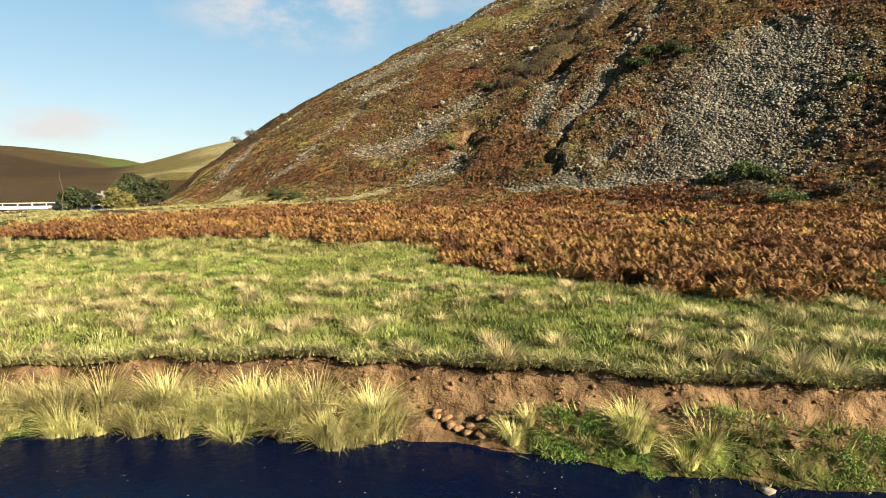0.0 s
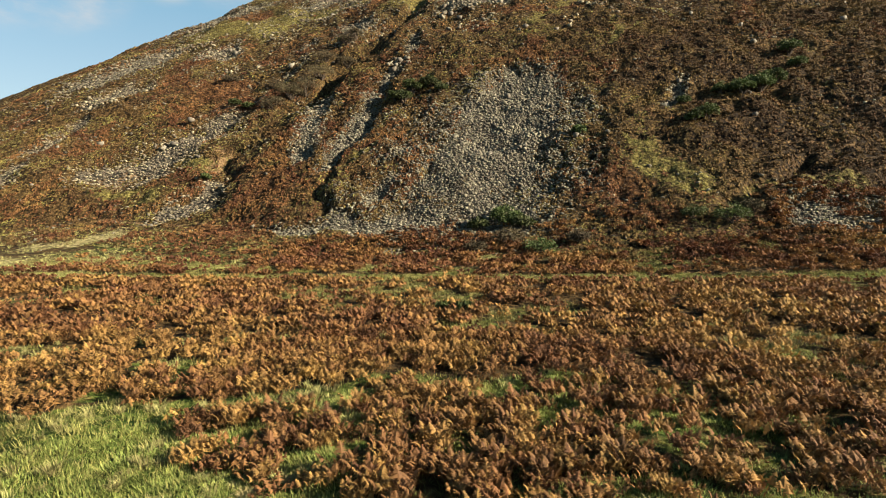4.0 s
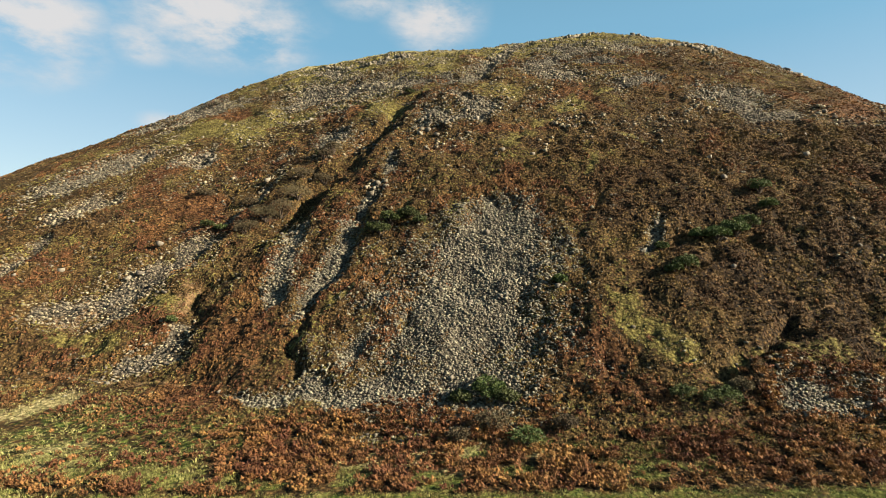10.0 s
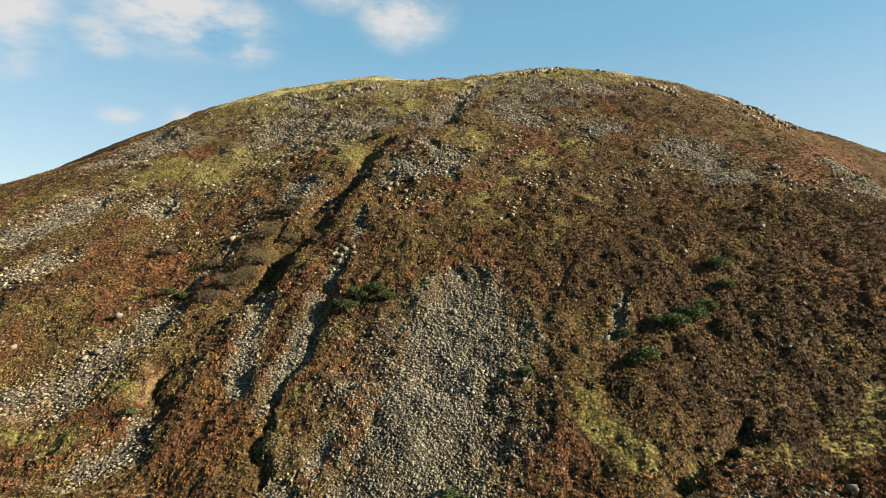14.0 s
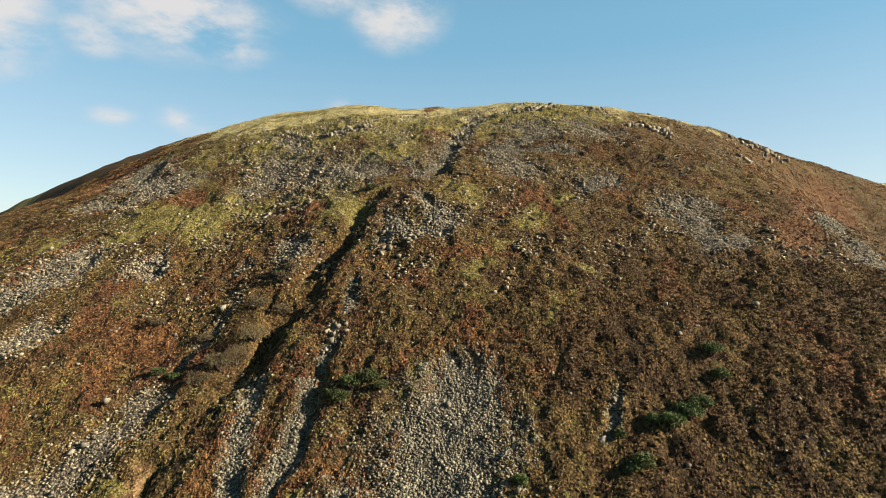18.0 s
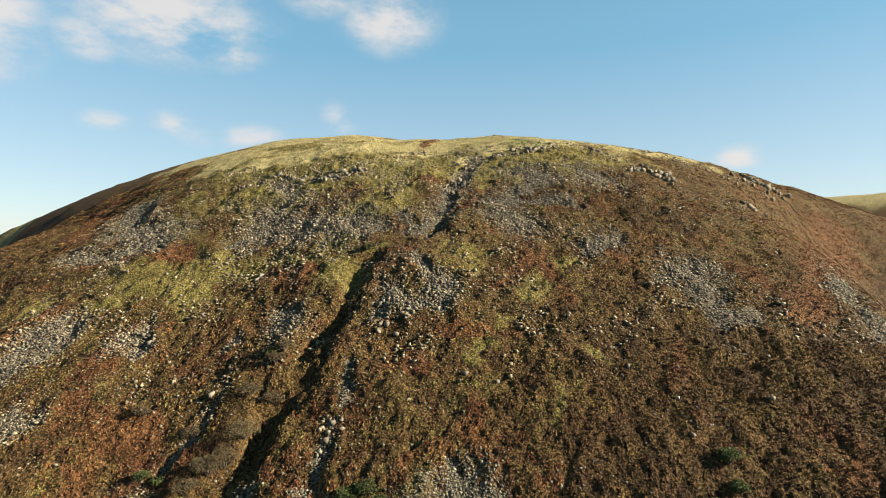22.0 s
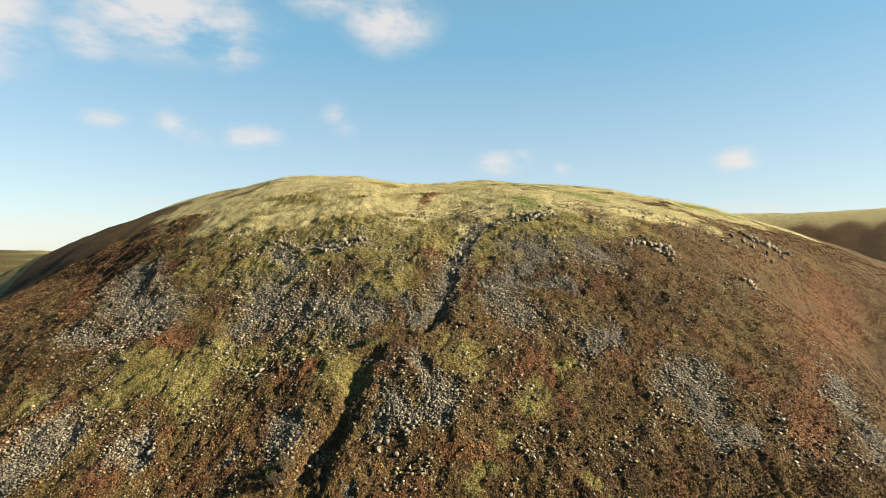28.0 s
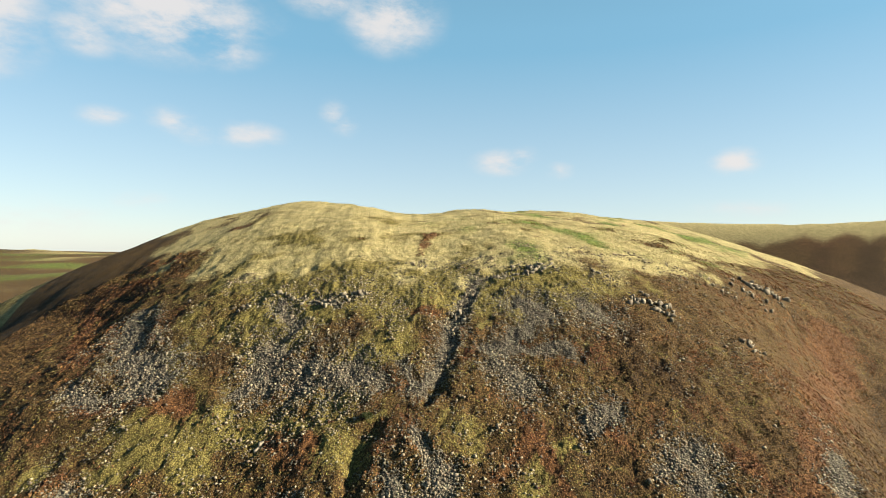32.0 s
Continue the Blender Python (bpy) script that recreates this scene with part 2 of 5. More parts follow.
MAT = {
    "ground": ground_material(),
    "stone": material("grey_stone", (0.030, 0.028, 0.023), (0.135, 0.126, 0.096), 2.0, 0.85, 0.5, vary=0.6, tone="tone"),
    # grey stone again, darker to carry the shade under the brow
    "brow_stone": material("shaded_block_scree", (0.030, 0.028, 0.023), (0.118, 0.111, 0.088), 1.4, 0.85, 0.5, vary=0.55, tone="tone"),
    "tan_stone": material("tan_stone", (0.045, 0.039, 0.029), (0.180, 0.156, 0.114), 2.0, 0.9, 0.5, vary=0.5, tone="tone"),
    "boulder": material("weathered_boulder", (0.045, 0.042, 0.035), (0.15, 0.139, 0.115), 2.2, 0.85, 0.6, vary=0.3),
    "crag": material("lichened_crag", (0.036, 0.033, 0.026), (0.16, 0.146, 0.113), 0.9, 0.9, 0.7, vary=0.3),
    "heather": material("heather", (0.032, 0.020, 0.008), (0.130, 0.083, 0.032), 1.4, 0.95, 1.0, 9.0, vary=0.4, tone="tone", leaf=0.06),
    "moor_grass": material("moor_grass", (0.064, 0.058, 0.017), (0.192, 0.168, 0.055), 0.9, 0.9, vary=0.32, tone="tone", leaf=0.15),
    "rust": material("dead_bracken", (0.046, 0.021, 0.010), (0.160, 0.076, 0.032), 0.9, 0.9, vary=0.38, tone="tone", leaf=0.14),
    "pale_grass": material("pale_grass", (0.115, 0.107, 0.048), (0.33, 0.295, 0.165), 1.2, 0.9, vary=0.3, tone="tone", leaf=0.14),
    "bracken": material("bracken_fronds", (0.050, 0.025, 0.010), (0.195, 0.101, 0.036), 0.8, 0.8, vary=0.38, leaf=0.16),
    "bracken_far": material("bracken_far", (0.052, 0.025, 0.010), (0.195, 0.100, 0.036), 0.8, 0.85, vary=0.4, tone="tone", leaf=0.16),
    "russet": material("russet_bracken", (0.045, 0.020, 0.009), (0.165, 0.074, 0.029), 0.8, 0.85, vary=0.45, tone="tone", leaf=0.16),
    "dry_grass": material("dry_grass", (0.088, 0.088, 0.031), (0.275, 0.258, 0.112), 1.5, 0.85, vary=0.4, tone="tone", leaf=0.15),
    "grass": material("meadow_grass", (0.056, 0.084, 0.015), (0.222, 0.250, 0.070), 1.0, 0.75, vary=0.35, tone="tone", leaf=0.15),
    "gap_grass": material("yellowed_grass", (0.060, 0.070, 0.016), (0.215, 0.205, 0.066), 1.0, 0.8, vary=0.35, tone="tone", leaf=0.15),
    "tussock": material("tussock_grass", (0.150, 0.128, 0.055), (0.39, 0.34, 0.18), 3.0, 0.8, vary=0.3, leaf=0.16),
    "rush": material("rush_blades", (0.125, 0.128, 0.036), (0.48, 0.44, 0.20), 2.2, 0.7, vary=0.4, leaf=0.16),
    "herb": material("bank_herbs", (0.040, 0.080, 0.012), (0.120, 0.185, 0.036), 5.0, 0.6, vary=0.3, tone="tone", leaf=0.15),
    "soil": material("bare_soil", (0.052, 0.028, 0.013), (0.200, 0.120, 0.064), 3.0, 0.95, 0.9, vary=0.25),
    "gorse": material("gorse_needles", (0.010, 0.019, 0.005), (0.056, 0.078, 0.020), 1.6, 0.7, vary=0.35, leaf=0.15),
    "thorn": material("thorn_twigs", (0.025, 0.020, 0.013), (0.070, 0.058, 0.030), 2.0, 0.9, vary=0.3),
    "bark": material("bark", (0.025, 0.020, 0.015), (0.075, 0.060, 0.045), 6.0, 0.95, 0.6),
    "tree_leaf": material("tree_leaves", (0.009, 0.017, 0.007), (0.038, 0.045, 0.015), 0.5, 0.75, vary=0.35, leaf=0.15),
    "yellow_leaf": material("yellowing_leaves", (0.030, 0.035, 0.010), (0.100, 0.085, 0.025), 0.5, 0.75, vary=0.3, leaf=0.14),
    "white": material("limewash", (0.24, 0.235, 0.22), (0.42, 0.41, 0.385), 1.5, 0.8, vary=0.05),
    "slate": material("slate", (0.07, 0.07, 0.075), (0.16, 0.16, 0.165), 2.0, 0.6, 0.3),
    "pane": material("window_glass", (0.015, 0.018, 0.02), (0.03, 0.035, 0.04), 1.0, 0.08),
    "car_paint": material("blue_car_paint", (0.03, 0.06, 0.16), (0.04, 0.075, 0.2), 1.0, 0.25, metal=0.3),
    "rubber": material("rubber", (0.015, 0.015, 0.015), (0.03, 0.03, 0.03), 4.0, 0.9),
}


def water_material():
    m = bpy.data.materials.new("peaty_water")
    m.use_nodes = True
    n, l = m.node_tree.nodes, m.node_tree.links
    b = n["Principled BSDF"]
    b.inputs["Base Color"].default_value = (0.0012, 0.003, 0.013, 1)
    b.inputs["Roughness"].default_value, b.inputs["IOR"].default_value, b.inputs["Specular IOR Level"].default_value = 0.04, 1.33, 0.12
    pos = n.new("ShaderNodeNewGeometry").outputs["Position"]
    last = None
    for s, d, k in ((1.3, 3.0, 0.35), (6.0, 3.0, 0.25)):
        t = n.new("ShaderNodeTexNoise")
        t.inputs["Scale"].default_value, t.inputs["Detail"].default_value = s, d
        l.new(pos, t.inputs["Vector"])
        bp = n.new("ShaderNodeBump")
        bp.inputs["Strength"].default_value, bp.inputs["Distance"].default_value = k, 0.06
        l.new(t.outputs[0], bp.inputs["Height"])
        if last:
            l.new(last, bp.inputs["Normal"])
        last = bp.outputs[0]
    l.new(last, b.inputs["Normal"])
    return m


MAT["water"] = water_material()

# -- helpers of this scene --
rng = np.random.default_rng(7)


def noise2(x, y, seed=0):
    """Smooth noise of -1 to 1 on a lattice of one metre."""
    x, y = np.asarray(x, float), np.asarray(y, float)
    xi, yi = np.floor(x).astype(np.int64), np.floor(y).astype(np.int64)
    fx, fy = x - xi, y - yi
    fx, fy = fx * fx * (3 - 2 * fx), fy * fy * (3 - 2 * fy)

    def h(a, b):
        v = (a * 374761393 + b * 668265263 + seed * 974711) & 0xFFFFFFFF
        v = ((v ^ (v >> 13)) * 1274126177) & 0xFFFFFFFF
        return ((v ^ (v >> 16)) & 0xFFFF) / 32767.5 - 1
    return (h(xi, yi) * (1 - fx) + h(xi + 1, yi) * fx) * (1 - fy) + (h(xi, yi + 1) * (1 - fx) + h(xi + 1, yi + 1) * fx) * fy


def fbm(x, y, size, octaves=4, seed=0):
    total, amp, s = 0.0, 0.5, 1.0 / size
    for k in range(octaves):
        total = total + amp * noise2(x * s + 17.3 * k, y * s - 9.1 * k, seed + k)
        amp, s = amp * 0.5, s * 2
    return total


def cells(x, y, size, seed=0):
    """Domes on a jittered lattice: 1 at each middle, 0 in the clefts between."""
    x, y = x / size, y / size
    xi, yi = np.floor(x).astype(np.int64), np.floor(y).astype(np.int64)
    best = np.full(np.shape(x), 9.0)
    for dx in (-1, 0, 1):
        for dy in (-1, 0, 1):
            a, b = xi + dx, yi + dy
            v = (a * 374761393 + b * 668265263 + seed * 974711) & 0xFFFFFFFF
            v = ((v ^ (v >> 13)) * 1274126177) & 0xFFFFFFFF
            jx, jy = ((v >> 4) & 0xFF) / 255.0, ((v >> 16) & 0xFF) / 255.0
            best = np.minimum(best, (a + jx - x) ** 2 + (b + jy - y) ** 2)
    return np.clip(1 - best * 1.5, 0, 1)


def ease(v, a, b):
    u = np.clip((v - a) / (b - a), 0, 1)
    return u * u * (3 - 2 * u)


def mesh_data(name, co, faces, mat, smooth=False, **values):
    """A mesh from arrays; values: numbers for each vertex, kept as attributes."""
    me = bpy.data.meshes.new(name)
    co, faces = np.asarray(co, np.float32), np.asarray(faces, np.int32)
    k = faces.shape[1]
    me.vertices.add(len(co))
    me.vertices.foreach_set("co", co.ravel())
    me.loops.add(faces.size)
    me.loops.foreach_set("vertex_index", faces.ravel())
    me.polygons.add(len(faces))
    me.polygons.foreach_set("loop_start", np.arange(0, faces.size, k, dtype=np.int32))
    me.update(calc_edges=True)
    if smooth:
        me.shade_smooth()
    for key, v in values.items():
        me.attributes.new(key, "FLOAT", "POINT").data.foreach_set("value", np.asarray(v, np.float32))
    me.materials.append(MAT[mat])
    return me


def strewn(name, shapes, x, y, z, size, mat, turn=None, slope=None, tumble=False, squash=None, tone=None):
    """One mesh with a copy of one of the shapes at each place."""
    x, y, z, size = (np.asarray(v, float) for v in (x, y, z, size))
    turn = rng.uniform(0, 2 * np.pi, len(x)) if turn is None else turn
    tone = rng.random(len(x)) if tone is None else tone
    pick = rng.integers(0, len(shapes), len(x))
    cos, fas, tones, at = [], [], [], 0
    for s, (v, f) in enumerate(shapes):
        i = np.where(pick == s)[0]
        if not len(i):
            continue
        v = np.asarray(v, float)
        p = np.repeat(v[None], len(i), 0)
        if tumble:
            a, b = rng.uniform(0, 6.28, len(i)), rng.uniform(-0.7, 0.7, len(i))
            c, sn = np.cos(b)[:, None], np.sin(b)[:, None]
            p = np.stack([p[..., 0], p[..., 1] * c - p[..., 2] * sn, p[..., 1] * sn + p[..., 2] * c], -1)
        c, sn = np.cos(turn[i])[:, None], np.sin(turn[i])[:, None]
        p = np.stack([p[..., 0] * c - p[..., 1] * sn, p[..., 0] * sn + p[..., 1] * c, p[..., 2]], -1) * size[i][:, None, None]
        if squash is not None:
            p[..., 2] *= squash[i][:, None]
        if slope is not None:
            p[..., 2] += p[..., 0] * slope[0][i][:, None] + p[..., 1] * slope[1][i][:, None]
        p += np.stack([x[i], y[i], z[i]], -1)[:, None]
        f = np.asarray(f)
        cos.append(p.reshape(-1, 3))
        fas.append((f[None] + (np.arange(len(i)) * len(v))[:, None, None] + at).reshape(-1, 3))
        tones.append(np.repeat(tone[i], len(v)))
        at += len(i) * len(v)
    return new(name, mesh_data(name, np.concatenate(cos), np.concatenate(fas), mat, tone=np.concatenate(tones)))


def rock_shape(seed, points=14, flat=0.7):
    """An angular stone of about one metre: the hull of a few points."""
    r = np.random.default_rng(seed)
    v = r.normal(size=(points, 3))
    v /= np.linalg.norm(v, axis=1, keepdims=True)
    v = np.sign(v) * np.abs(v) ** 0.8 * r.uniform(0.4, 0.55, (points, 1)) * [1.0, r.uniform(0.65, 0.95), flat * r.uniform(0.7, 1.1)]
    bm = bmesh.new()
    for p in v:
        bm.verts.new(p)
    bmesh.ops.convex_hull(bm, input=bm.verts[:])
    bmesh.ops.delete(bm, geom=[q for q in bm.verts if not q.link_faces], context="VERTS")
    bmesh.ops.triangulate(bm, faces=bm.faces[:])
    bm.verts.index_update()
    out = np.array([q.co[:] for q in bm.verts]), np.array([[q.index for q in f.verts] for f in bm.faces])
    bm.free()
    return out


def block_shape(seed, flat=0.8):
    """An angular block: the hull of a cube's shifted corners, with one or two broken off."""
    r = np.random.default_rng(seed)
    v = np.array([(a, b, c) for a in (-0.5, 0.5) for b in (-0.5, 0.5) for c in (-0.5, 0.5)]) * [1.0, r.uniform(0.6, 0.9), flat * r.uniform(0.6, 1.0)]
    v = v * r.uniform(0.62, 1.0, (8, 1)) + r.normal(0, 0.05, (8, 3))
    bm = bmesh.new()
    for p in v:
        bm.verts.new(p)
    bmesh.ops.convex_hull(bm, input=bm.verts[:])
    bmesh.ops.delete(bm, geom=[q for q in bm.verts if not q.link_faces], context="VERTS")
    bmesh.ops.triangulate(bm, faces=bm.faces[:])
    bm.verts.index_update()
    out = np.array([q.co[:] for q in bm.verts]), np.array([[q.index for q in f.verts] for f in bm.faces])
    bm.free()
    return out


def blades(seed, count, height, spread, lean, width, bend=0.5, segments=2):
    """A tuft of bent tapering blades that grow from one foot."""
    r = np.random.default_rng(seed)
    vs, fs = [], []
    for _ in range(count):
        a, h = r.uniform(0, 6.28), height * r.uniform(0.55, 1.1)
        rad, out = spread * math.sqrt(r.random()), lean * r.uniform(0.3, 1.2)
        d, s = np.array([math.cos(a), math.sin(a), 0]), np.array([-math.sin(a), math.cos(a), 0])
        foot = d * rad * 0.6 + s * r.uniform(-0.3, 0.3) * spread
        k = len(vs)
        for j in range(segments):
            u = j / segments
            p = foot + d * out * h * u ** (1 + bend) + np.array([0, 0, h * u * (1 - 0.25 * out * u)])
            w = width * (1 - 0.6 * u)
            vs += [p - s * w, p + s * w]
        vs.append(foot + d * out * h + np.array([0, 0, h * (1 - 0.35 * out)]))
        for j in range(segments - 1):
            b = k + 2 * j
            fs += [(b, b + 1, b + 3), (b, b + 3, b + 2)]
        b = k + 2 * (segments - 1)
        fs.append((b, b + 1, b + 2))
    return np.array(vs), np.array(fs)


def fronds(seed, count, height, pairs):
    """A bracken clump: arching fronds with drooping pairs of leaflets."""
    r = np.random.default_rng(seed)
    vs, fs = [], []
    for _ in range(count):
        a, h = r.uniform(0, 6.28), height * r.uniform(0.65, 1.15)
        d, s = np.array([math.cos(a), math.sin(a), 0.0]), np.array([-math.sin(a), math.cos(a), 0.0])
        foot = np.array([r.uniform(-0.3, 0.3), r.uniform(-0.3, 0.3), 0.0])
        out = r.uniform(0.35, 0.8)

        def at(u):
            return foot + d * out * h * u ** 1.6 + np.array([0, 0, h * (u - 0.38 * out * u ** 3)])
        k = len(vs)
        vs += [foot - s * 0.012, foot + s * 0.012, at(0.95)]
        fs.append((k, k + 1, k + 2))
        for j in range(pairs):
            u = 0.38 + 0.6 * j / pairs
            p, q = at(u), at(min(u + 0.62 / pairs, 1))
            ln = 0.36 * h * (1 - 0.8 * j / pairs) * r.uniform(0.75, 1.15)
            for side in (-1, 1):
                tip = p + s * side * ln + d * ln * 0.35 + np.array([0, 0, r.uniform(-0.35, 0.1) * ln])
                k = len(vs)
                vs += [p, q, tip]
                fs.append((k, k + 1, k + 2) if side > 0 else (k + 1, k, k + 2))
    return np.array(vs), np.array(fs)


def bracken_mound(seed, sprays, count, pairs, wide=0.32):
    """A mound of bracken: small sprays of fronds at several heights."""
    r = np.random.default_rng(seed)
    vs, fs, at = [], [], 0
    for k in range(sprays):
        v, f = fronds(seed * 31 + k, count, r.uniform(0.3, 0.5), pairs)
        a, q = r.uniform(0, 6.28), wide * math.sqrt(r.random())
        vs.append(v + [q * math.cos(a), q * math.sin(a), r.uniform(0.0, 0.55) * (1 - 0.7 * q / wide) + 0.05])
        fs.append(np.asarray(f) + at)
        at += len(v)
    return np.concatenate(vs), np.concatenate(fs)


def bush_clump(seed, spikes, height, radius):
    """A low tuft of heather: short leaves fanned round a foot."""
    r = np.random.default_rng(seed)
    vs, fs = [], []
    for _ in range(spikes):
        a, e = r.uniform(0, 6.28), r.uniform(0.15, 1.35)
        d = np.array([math.cos(a) * math.cos(e) * radius, math.sin(a) * math.cos(e) * radius, math.sin(e) * height]) * r.uniform(0.7, 1.1)
        s = np.array([-math.sin(a), math.cos(a), r.uniform(-0.5, 0.5)]) * radius * r.uniform(0.2, 0.34)
        k = len(vs)
        vs += [d * 0.35 - s, d * 0.35 + s, d + s * r.uniform(-0.6, 0.6)]
        fs.append((k, k + 1, k + 2))
    return np.array(vs), np.array(fs)


def part(name, me, parent, label="", m=None):
    ob = new(name, me)
    ob.parent = parent
    if m is not None:
        ob.matrix_basis = m
    return tagged(ob, label)


def box_mesh(name, mat, *boxes):
    """Boxes given as centre and size, with slightly eased edges, in one mesh."""
    bm = bmesh.new()
    for c, s in boxes:
        made = bmesh.ops.create_cube(bm, size=1.0, matrix=Matrix.Translation(c) @ Matrix.Diagonal((*s, 1)))["verts"]
        edges = list({e for v in made for e in v.link_edges})
        bmesh.ops.bevel(bm, geom=edges, offset=min(s) * 0.06, segments=1, affect="EDGES", profile=0.5)
    me = bpy.data.meshes.new(name)
    bm.to_mesh(me)
    bm.free()
    me.materials.append(MAT[mat])
    return me

# -- the plan of the land --
# Cross sections of the hill at these x: where its foot and brow lie, how high the brow is, how far the face bulges, where the top lies and how high it is
XS = np.array([-300, -190, -140, -105, -75, -45, -20, 5, 30, 60, 90, 120, 150, 185, 230, 290, 400])
FOOT = np.array([238.9, 151.4, 109.8, 91.9, 81.6, 77.4, 71.5, 67.1, 60.4, 55.2, 45.8, 50.6, 98.8, 148.5, 145.0, 116.0, 87.9])
BROW = np.array([373.8, 324.7, 288.6, 262.1, 249.7, 243.5, 238.5, 233.3, 234.2, 233.8, 231.7, 236.7, 249.1, 263.7, 267.0, 271.2, 276.7])
BROW_Z = np.array([28.7, 77.2, 84.5, 91.5, 97.1, 102.3, 105.1, 104.6, 107.6, 113.0, 111.1, 108.1, 106.2, 101.3, 89.0, 72.8, 46.0])
BULGE = np.array([0.279, 0.487, 0.324, 0.157, 0.084, 0.015, 0.118, 0.231, 0.195, 0.090, 0.031, 0.024, -0.048, -0.111, -0.067, 0.021, 0.104])
TOP = np.array([384.6, 434.2, 500.3, 532.6, 522.7, 494.7, 444.8, 439.2, 452.4, 489.0, 524.5, 544.1, 558.7, 582.3, 595.5, 585.9, 529.7])
TOP_Z = np.array([57.6, 115.0, 143.2, 153.7, 158.7, 155.3, 149.0, 144.2, 145.1, 151.0, 151.2, 153.9, 154.7, 152.8, 151.7, 135.7, 86.2])
# The edge of the river bank
BANK_X = np.array([-300, -60, -30, -11.5, -9.1, -7, -5.5, -3.6, -0.3, 1.1, 2.8, 4.4, 15, 40, 300.0])
BANK_Y = np.array([-50, -16, -3.5, 6.0, 7.6, 8.7, 9.2, 9.9, 10.7, 10.9, 11.3, 11.8, 15, 20, 45.0])
# Patches of cover on the hill: chains of (x, y, half width)
SCREE_FAN = [
    [(9, 107, 0.9), (11, 99, 7.7), (9, 92, 11.1), (5, 87, 13.9), (4, 82, 13.8), (3, 78, 11.1), (3.9, 73.4, 8.9)],
    [(-2, 73, 3.2), (-7, 73, 2.8), (-11, 72, 2.2), (-16, 74, 1.7), (-21, 73, 1.1), (-26, 75, 0.7)],
    [(-9, 82, 1.5), (-11, 78, 2.0)],
    [(-12, 117, 2.1), (-14, 112, 2.4), (-16, 104, 2.4), (-17, 98, 2.3), (-19, 92, 2.2), (-20, 87, 1.6), (-21, 85, 0.7)],
    [(-9, 130, 2.2), (-10, 121, 1.7)],
    [(-2, 150, 2.6), (-3, 142, 2.0)],
    [(14, 149, 3.0), (10, 142, 1.9)],
    [(39, 65, 2.8), (45, 64, 3.2), (50, 64, 2.3)],
    [(36, 95, 0.9), (31, 89, 0.8)],
]
SCREE_WEST = [
    [(-41, 112, 1.8), (-45, 111, 5.0), (-48, 106, 5.3), (-50, 102, 5.0), (-53, 99, 4.7), (-59, 98, 4.4), (-64, 97, 3.3)],
    [(-50, 95, 3.2), (-51, 92, 1.9)],
    [(-38, 89, 1.7), (-38, 85, 2.2), (-42, 84, 2.1)],
    [(-26, 111, 1.6), (-26, 103, 2.1), (-25, 95, 1.9), (-24, 90, 1.2)],
    [(-84, 162, 4.4), (-87, 153, 5.0), (-93, 150, 5.0), (-102, 151, 4.1)],
    [(-78, 133, 4.3), (-81, 130, 3.7), (-85, 127, 2.1)],
    [(-63, 159, 2.2), (-62, 150, 2.3)],
    [(-35, 133, 1.6), (-38, 129, 1.7), (-39, 124, 1.7), (-43, 119, 1.8)],
    [(-24, 147, 3.0)],
    [(-38, 147, 1.5), (-40, 145, 1.2)],
]
RUST_LOW = [
    [(-26, 87, 3.8), (-29, 84, 3.7), (-22, 83, 2.4), (-32, 82, 2.3)],
    [(-6, 92, 0.9), (-7, 83, 2.0), (-9, 80, 2.2), (-11, 76, 2.1)],
    [(-45, 76, 3.3), (-35, 76, 3.1), (-26, 73, 2.8)],
    [(-10.0, 69.9, 2.2), (-1.1, 69.6, 2.5)],
    [(16, 74, 2.2), (22, 72, 2.2), (18.3, 68.7, 2.6), (24.2, 67.0, 2.6)],
    [(36, 64, 1.9)],
    [(-31, 93, 1.3), (-27, 90, 1.3)],
]
RUST_MID = [
    [(-68, 146, 7.3), (-67, 136, 5.7), (-57, 128, 6.4), (-47, 128, 5.4), (-48, 121, 3.3)],
    [(-33, 169, 5.2), (-25, 159, 3.6)],
    [(1, 109, 2.3), (-0, 105, 1.8)],
    [(14, 114, 3.4), (16, 105, 2.7), (20, 99, 2.1)],
    [(5, 126, 4.2), (-2, 128, 3.3)],
    [(13, 134, 3.5), (27, 131, 3.5)],
    [(35, 160, 3.7), (42, 140, 3.8)],
    [(54, 116, 4.6), (59, 122, 3.5)],
    [(77, 98, 6.8), (76, 103, 7.0), (75, 91, 5.2)],
    [(92, 146, 4.6), (92, 128, 5.8), (204, 246, 15.3)],
]
GREEN_LOW = [
    [(40, 124, 2.6), (44, 121, 1.5)],
    [(32, 115, 1.2), (29, 111, 1.1)],
    [(24, 83, 1.3), (25, 80, 2.8), (25, 77, 2.7), (27, 74, 2.6), (30, 71, 2.0)],
    [(63, 76, 2.8), (56, 71, 4.0), (48, 68, 3.7)],
    [(47, 71, 2.9), (35, 69, 2.0)],
    [(-13, 90, 1.8), (-15, 87, 1.7), (-18, 84, 1.5), (-18, 80, 1.5)],
    [(-55, 89, 2.7), (-47, 88, 2.6)],
    [(-46, 96, 2.1), (-41, 94, 2.0)],
    [(-78, 173, 8.1), (-73, 179, 9.8), (-55, 167, 7.8), (-52, 179, 6.5)],
    [(33, 143, 5.0), (43, 152, 4.2)],
    [(25, 137, 3.3), (17, 126, 3.0)],
]
